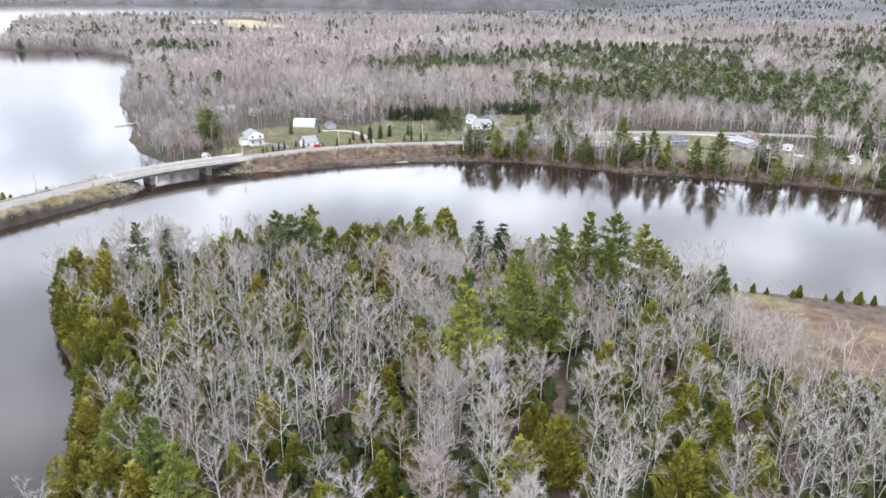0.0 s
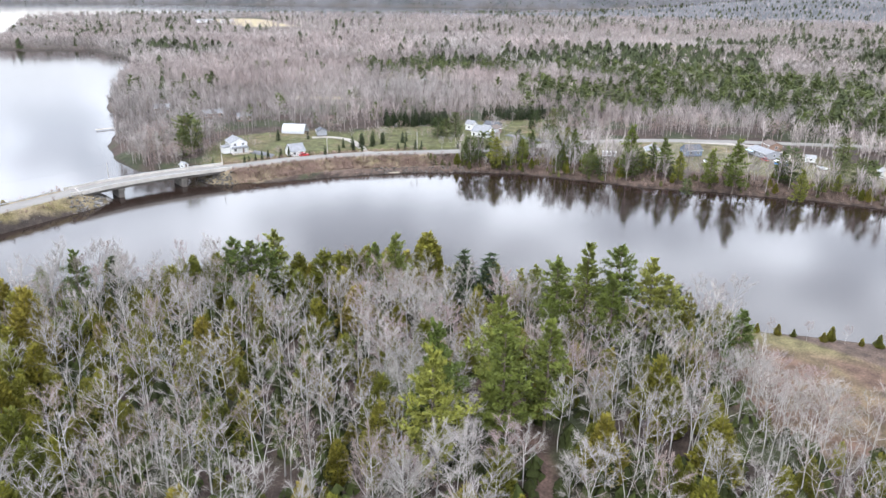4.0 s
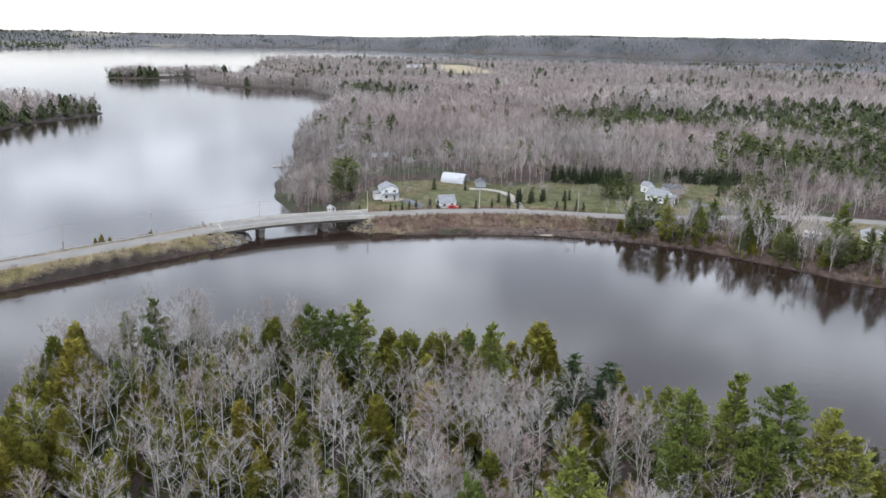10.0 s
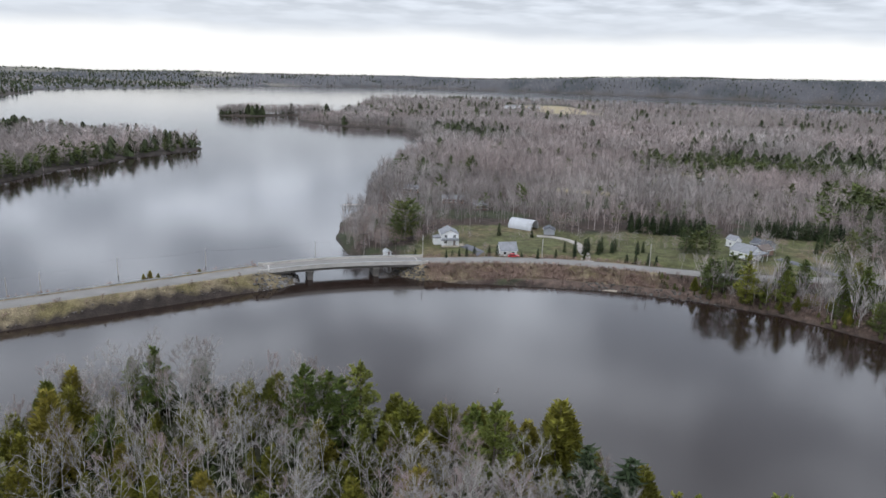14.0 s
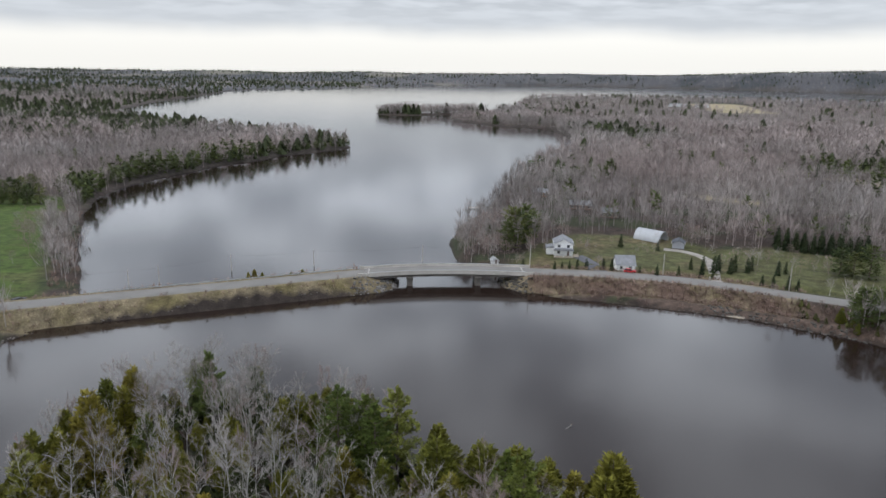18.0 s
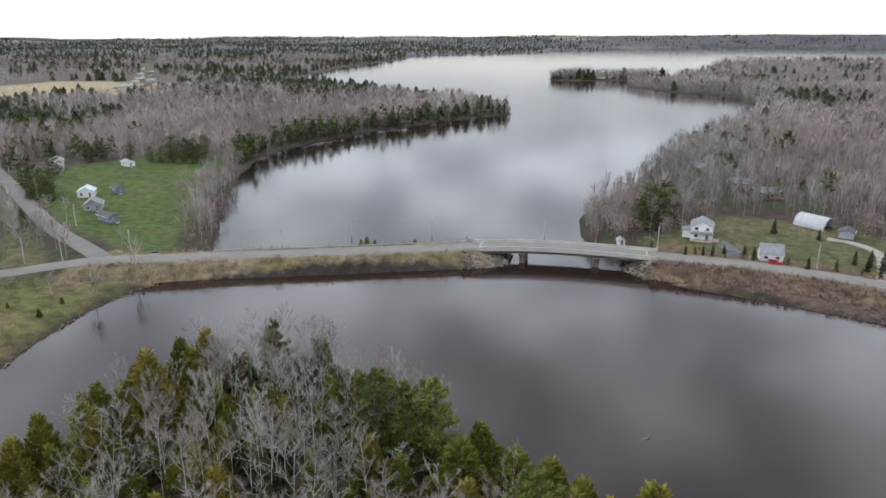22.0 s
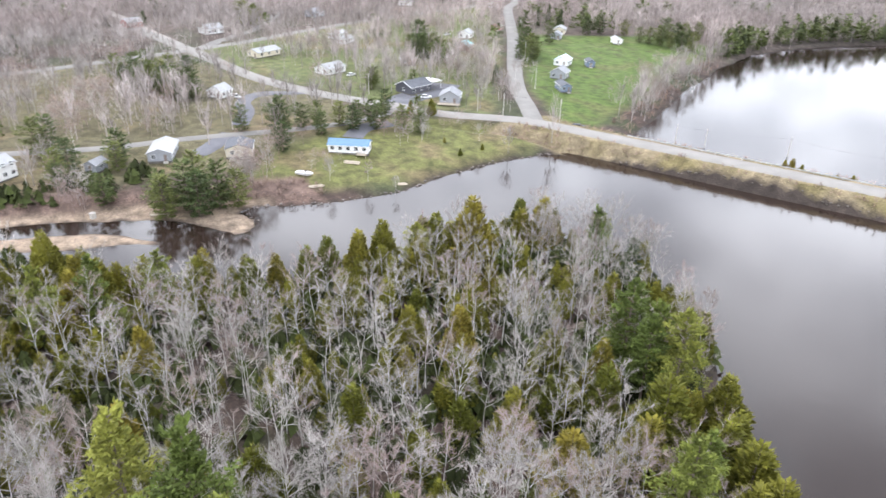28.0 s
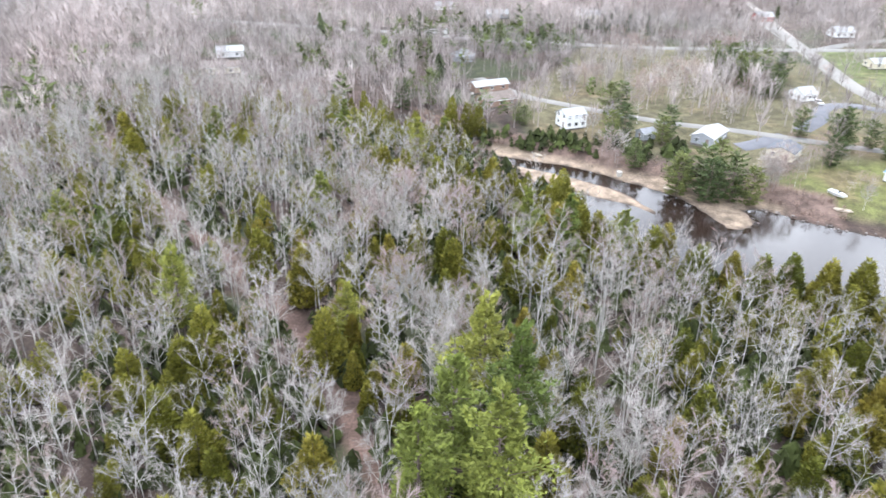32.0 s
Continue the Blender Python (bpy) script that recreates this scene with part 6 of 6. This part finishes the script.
evergreens([(145 + 2.9 * (k % 11) + 1.4 * (k // 11), 61 - 1.75 * (k % 11) + 3.2 * (k // 11), 7.0 + (k * 7 % 5) * 0.6) for k in range(33)], SPRUCES, "spruce_tree", 12.0, "dark green spruce in a planted row")
evergreens([(203 + 3.5 * (k % 11) + (k // 11), 41.5 - 1.5 * (k % 11) + 3.2 * (k // 11), 7.0 + (k * 7 % 5) * 0.6) for k in range(22)], SPRUCES, "spruce_tree", 12.0, "dark green spruce in a planted row")
evergreens([(100, 31, 6), (103, 28, 7), (106, 31, 7), (109, 27, 6.5), (112, 30, 7), (116, 28, 6), (119, 31, 6), (114, 12, 5), (117, 10, 5.5), (121, 7, 5.5), (124, 6, 5), (141, -2, 4), (146, -4, 4), (151, -6, 4), (176, 17, 4), (206, 9, 6), (200, -8, 4), (130, 26, 5)], SPRUCES, "spruce_tree", 12.0, "dark green spruce on the lawn")
evergreens([(159, 20, 13), (213, 12, 9), (220, 4, 11), (226, -2, 10), (232, 8, 11), (240, 4, 13), (210, 0, 8)], YARD_PINES, "pine_tree", 19.0, "full green pine beside the farmhouse lawn")
evergreens([(175, -80, 20), (184, -125, 23), (164, -47, 13), (165, -56, 16), (163, -68, 12), (177, -96, 17), (175, -105, 14), (194, -148, 15), (158, -36, 13), (147, -20, 11), (179, -89, 13), (181, -116, 17)], PINES, "pine_tree", 19.0, "tall tiered pine on the wooded bank")
evergreens([(32, 69, 18), (38, 79, 17), (28, 64, 13), (35, 73, 15), (42, 84, 13)], YARD_PINES, "pine_tree", 19.0, "tall green pine beside the bay")
evergreens([(150, 24, 11), (154, 22, 10), (163, -30, 9), (189, -23, 9), (226, -150, 12), (223, -161, 12), (230, -156, 11), (169, -113, 8), (152, -58, 7), (177, -100, 8), (140, -38, 7), (160, -75, 8), (255, -140, 13)], YARD_PINES, "pine_tree", 19.0, "green pine on the bank above the pond")
evergreens([(-142, -154, 12), (-138, -146, 13), (-140, -140, 14), (-145, -147, 13), (-139, -135, 11), (-146, -153, 12), (-150, -143, 12), (-176, -158, 9), (-170, -174, 8), (-180, -105, 12), (-166, -110, 10), (-185, -95, 9), (-175, -92, 8), (-175, -80, 9),
            (-178, -66, 8), (-172, -72, 9), (-162, -60, 8), (-168, -64, 9), (-222, -46, 9), (-226, -42, 8), (-234, 55, 9), (-238, 60, 8), (-240, 52, 9), (-226, 48, 8), (-176, -174, 10), (-181, -170, 11)], YARD_PINES, "pine_tree", 19.0, "green pine beside the village houses")
evergreens([(-271 + 7 * (k % 5), -134 + 5 * (k // 5) + 3.5 * (k % 5), 10 + k % 3) for k in range(14)] + [(-277 + 6 * (k % 3), 8 + 7 * (k // 3), 10 + k % 3) for k in range(6)] + [(-245 + 6 * (k % 6), 150 + 5 * (k // 6) + 2 * k, 9 + k % 3) for k in range(10)],
           YARD_PINES, "pine_tree", 19.0, "green pine in a village grove")
evergreens([(-69, 19.5, 4.2), (-66.5, 20.8, 5.2), (-57, 24.6, 4.2), (-53, 26.4, 5.2), (-71, 18.6, 3.2), (-47, 29, 3.2)], CEDARS, "cedar_tree", 12.0, "small round cedar on the causeway shoulder")
evergreens([(-139, -50, 2.5), (-138, -60, 3), (-150, -58, 2.2), (-176, -46, 7), (-181, -52, 6)], CEDARS, "cedar_tree", 12.0, "small dark evergreen bush on the lawn")
for k, (x, y, s) in enumerate([(-146, -46, 0.45), (-125, -93, 0.4), (-134, -97, 0.45), (-139, -107, 0.5), (-160, -60, 0.5), (-166, -54, 0.55), (-172, -57, 0.5), (-155, -64, 0.45), (-158, -118, 0.6), (-150, -122, 0.6), (-162, -124, 0.6), (12, 52, 0.6), (16, 62, 0.7), (10, 66, 0.65), (9, 78, 0.7), (14, 84, 0.8),
                               (20, 74, 0.7), (59, 31, 0.4), (140, 2, 0.4), (132, 0, 0.45), (110, -4, 0.35), (-168, 96, 0.7), (-160, 90, 0.6), (-150, 62, 0.6), (-176, 112, 0.7), (-200, 110, 0.4), (-164, 38, 0.35), (184, 16, 0.6), (180, 4, 0.55), (-205, 20, 0.6), (-198, 24, 0.6), (-212, 30, 0.6),
                               (-192, -166, 0.7), (-186, -176, 0.6), (-178, -180, 0.6), (-172, -182, 0.6), (-206, -20, 0.5), (-186, -14, 0.6), (-180, -10, 0.6), (-176, -4, 0.55), (-200, 0, 0.6), (-194, 4, 0.6)]):
    plant("bare_tree", BARE, x, y, s, k * 7 + 3, "small leafless tree standing in the open")
for k in range(44):
    x, y = rng.uniform(-80, -18), rng.uniform(-122, -76)
    if shore(np.array([x]), np.array([y]))[0] > 3:
        plant("bare_tree", BARE, x, y, rng.uniform(0.84, 1.08), 6 + k % 6 + 12 * k, "tall slim pale birch near the tip of the wood", 0.62)
for k in range(22):
    plant("bare_tree", BARE, 29 + (k * 5.3) % 11 - 3, -203 - k * 1.15, 0.55 + 0.04 * (k % 5), 6 + k % 6 + 12 * k, "slim pale birch at the edge of the brown field")
for k in range(18):
    f = k / 17
    x, y = 62 + 27 * f + (k * 7 % 3) * 0.5, -188 - 41 * f - (k * 5 % 4) * 0.5
    if k % 3:
        plant("cedar_tree", CEDARS, x, y, 0.2 + 0.04 * (k * 3 % 5), k * 5 + 2, "small evergreen along the field's shore", 1.2)
    else:
        plant("bare_tree", BARE, x, y, 0.3, k * 5 + 2, "small leafless shrub tree along the field's shore")
# wooded bank between the road and the water
wx, wy = rng.uniform(118, 246, 900), rng.uniform(-225, 0, 900)
wd = shore(wx, wy)
wok = np.nonzero((wd > 2) & (wd < 24) & (off_line(wx, wy, HIGHWAY)[0] > 9))[0]
for k in wok[:150]:
    if np.hypot(wx[k] - 179, wy[k] + 65) < 9:
        continue
    if 176 < wx[k] < 246 and -160 < wy[k] < -50 and k % 3:
        continue
    if k % 5 < (2 if wx[k] < 178 else 1):
        plant("pine_tree", YARD_PINES if k % 2 else PINES, wx[k], wy[k], rng.uniform(0.42, 0.85), k, "green pine on the bank above the pond", 1.2)
    elif k % 5 < 3:
        plant("bare_tree", BARE, wx[k], wy[k], rng.uniform(0.3, 0.55), k, "leafless grey tree on the wooded bank")
    else:
        plant("cedar_tree", CEDARS, wx[k], wy[k], rng.uniform(0.25, 0.55), k, "small dark evergreen on the wooded bank", 1.2)

# pines and thickets between the village houses
evergreens([(-200, -242, 13), (-193, -251, 12), (-199, -176, 12), (-203, -172, 11), (-182, -156, 11), (-156, -166, 9), (-284, -134, 12), (-283, -127, 12), (-288, -120, 12), (-185, -204, 7), (-188, -207, 7), (-247, -195, 9), (-298, -234, 13), (-304, -210, 13),
            (-183, -104, 13), (-192, -114, 9), (-185, -89, 9), (-181, -82, 9), (-179, -76, 9), (-178, -71, 9), (-188, -59, 9), (-175, -53, 9), (-227, -42, 8), (-328, 19, 13), (-298, 27, 13), (-303, 33, 12), (-254, 10, 12), (-406, -33, 14), (-400, -28, 13), (-273, -115, 12),
            (-267, -109, 12), (-262, 73, 12), (-251, 67, 13), (-243, 62, 12), (-235, 58, 12), (-266, 97, 12), (-277, 138, 11), (-277, 150, 11), (-263, 157, 10), (-247, 176, 12), (-240, 178, 11), (-232, 175, 12), (-235, 192, 11), (-250, 13, 11), (-307, 110, 9)],
           YARD_PINES, "pine_tree", 19.0, "full green pine between village houses")
evergreens([(-365 - (k % 2) * 3, -200 + 3.4 * k, 7.5 + k % 3) for k in range(12)], SPRUCES, "spruce_tree", 12.0, "dark green spruce in a hedge by the road")
thicket = Grove()
for k, (x, y, spread, n, tall) in enumerate([(-240, -189, 9, 26, 8), (-224, -161, 9, 26, 9), (-157, -175, 6, 16, 8), (-150, -127, 6, 20, 8), (-164, -69, 6, 10, 6), (-236, 23, 11, 26, 8), (-356, 55, 14, 26, 9), (-252, -150, 10, 26, 9), (-214, 7, 9, 20, 7), (-200, 16, 5, 10, 7),
                                             (-176, 78, 5, 12, 8), (-183, 104, 8, 16, 9), (-225, -3, 9, 18, 7), (-199, 2, 6, 10, 6), (-168, -112, 8, 14, 7), (-205, -140, 9, 14, 7), (-262, 28, 8, 14, 8), (-270, -85, 10, 14, 7), (-300, -30, 12, 20, 8), (-230, -130, 7, 12, 7),
                                             (208, -12, 10, 16, 8), (60, 66, 8, 10, 3.5), (85, 58, 9, 10, 3.5), (120, 40, 12, 16, 5), (140, 30, 12, 14, 5), (38, 62, 8, 16, 6), (195, 20, 10, 14, 6), (30, 46, 5, 10, 3), (48, 84, 8, 14, 8), (110, 76, 10, 14, 7), (-166, -60, 7, 12, 5), (-150, -40, 6, 6, 4), (-150, -104, 6, 12, 4), (228, -26, 10, 16, 8), (250, -48, 10, 18, 8), (268, -66, 10, 18, 8), (286, -92, 10, 18, 9), (178, -76, 8, 14, 5), (190, -108, 8, 14, 6), (152, -52, 6, 12, 5), (20, 60, 8, 22, 8), (14, 76, 6, 16, 9), (28, 82, 9, 22, 10), (-162, -44, 6, 10, 5), (-155, 56, 6, 14, 8), (-160, 84, 6, 14, 8), (-240, -60, 7, 12, 7), (-330, 60, 12, 22, 9), (-285, -170, 12, 26, 9), (-320, -130, 10, 22, 9), (-320, -175, 12, 26, 9)]):
    for j in range(n * 5 // 4):
        tx, ty = x + rng.normal(0, spread * 0.6), y + rng.normal(0, spread * 0.6)
        if np.hypot(HOMES[:, 0] - tx, HOMES[:, 1] - ty).min() < 7 or min(off_line(np.array([tx]), np.array([ty]), q)[0][0] for q in (HIGHWAY, SIDE_ROAD, LANE, WEST_ROAD)) < 6 or shore(np.array([tx]), np.array([ty]))[0] < 1.5:
            continue
        w, f = LITE[(k + j) % len(LITE)]
        tone = np.array([0.32, 0.245, 0.22] if (k + j // 4) % 3 else [0.38, 0.345, 0.32]) * rng.uniform(0.8, 1.15)
        sc = tall * rng.uniform(0.7, 1.35) / 15
        thicket.add(keep(w, rng, 0.7), tx, ty, ground_z(tx, ty), sc, j, tone)
        thicket.add(keep(f, rng, 0.8), tx, ty, ground_z(tx, ty), sc, j, tone, 1.3)
thicket.build("village_thicket", "leafless brown and grey thickets between the village houses")

# shrubs and dry grass on the banks
banks = Grove()
BUSH = [blades(rng, 46, 1.0, 0.022, 0.0, 0.85) for _ in range(6)]
bx, by = rng.uniform(-215, 250, 42000), rng.uniform(-245, 150, 42000)
bd, br = shore(bx, by), off_line(bx, by, HIGHWAY)[0]
bok = (bd > 0.7) & (bd < 17) & (bx > 30) & (br > 5.6) & (by < 30) & (wob(bx, by, 16, 51.0) > -0.35)
bok |= (bd > 0.8) & (bd < 13) & (bx < -130) & (by < -112) & ~inside(bx, by, MARSH)
bok |= (bd > 0.5) & (bd < 9) & (bx < -126) & (by > 12) & (br > 8)
bok |= (bd > 0.3) & (br > 6.2) & (br < 11.5) & (bx > -140) & (bx < -32) & (wob(bx, by, 12, 52.0) > 0.25)
bok &= ~((bx < 100) & (bx > -125) & (by < -60))
bz = height(bx, by, bd)
for k in np.nonzero(bok)[0]:
    west = bx[k] < -125
    grass = rng.random() < (0.65 if -125 < bx[k] < 0 else 0.3)
    if grass:
        banks.add(SHRUB[k % 5], bx[k], by[k], bz[k], rng.uniform(0.4, 0.9), k, np.array([0.30, 0.235, 0.13]) * rng.uniform(0.7, 1.2), 2.0)
    else:
        banks.add(BUSH[k % 6], bx[k], by[k], bz[k], rng.uniform(0.8, 2.4) * (1.2 if west else 1.0), k, np.array([0.235, 0.165, 0.135]) * rng.uniform(0.55, 1.25), 1.1)
ex, ey = rng.uniform(112, 262, 9000), rng.uniform(-250, 0, 9000)
ed = shore(ex, ey)
ez = height(ex, ey, ed)
for k in np.nonzero((ed > 0.4) & (ed < 15) & (off_line(ex, ey, HIGHWAY)[0] > 7))[0]:
    olive = k % 4 == 0
    banks.add(MID_CON[k % 8] if olive else BUSH[k % 6], ex[k], ey[k], ez[k], rng.uniform(1.2, 3.2), k, np.array([0.075, 0.078, 0.022] if olive else [0.20, 0.145, 0.122]) * rng.uniform(0.6, 1.3), 1.6 if olive else 1.1)
cl = spline(HIGHWAY[8:20], 1.0)
ct = np.gradient(cl, axis=0)
ct /= np.linalg.norm(ct, axis=1)[:, None]
pick = rng.integers(0, len(cl), 9000)
side = np.where(rng.random(9000) < 0.72, -1, 1) * rng.uniform(5.0, 14.0, 9000)
tx, ty = cl[pick, 0] - ct[pick, 1] * side, cl[pick, 1] + ct[pick, 0] * side
td, tr = shore(tx, ty), off_line(tx, ty, HIGHWAY)[0]
tz = height(tx, ty, td)
for k in np.nonzero((td > 1.2) & (tr > 4.9) & ((tx < -30) | (tx > 31)) & (tx > -150) & (tx < 140))[0]:
    if rng.random() < (0.85 if tx[k] < 0 else 0.5):
        banks.add(SHRUB[k % 5], tx[k], ty[k], tz[k], rng.uniform(0.35, 0.8), k, np.array([0.38, 0.31, 0.17] if k % 3 else [0.25, 0.235, 0.10]) * rng.uniform(0.7, 1.2), 2.2)
    else:
        banks.add(BUSH[k % 6], tx[k], ty[k], tz[k], rng.uniform(0.7, 1.9), k, np.array([0.27, 0.19, 0.155]) * rng.uniform(0.55, 1.25), 1.1)
banks.build("bank_shrubs", "brown leafless shrubs and dry grass on the banks")
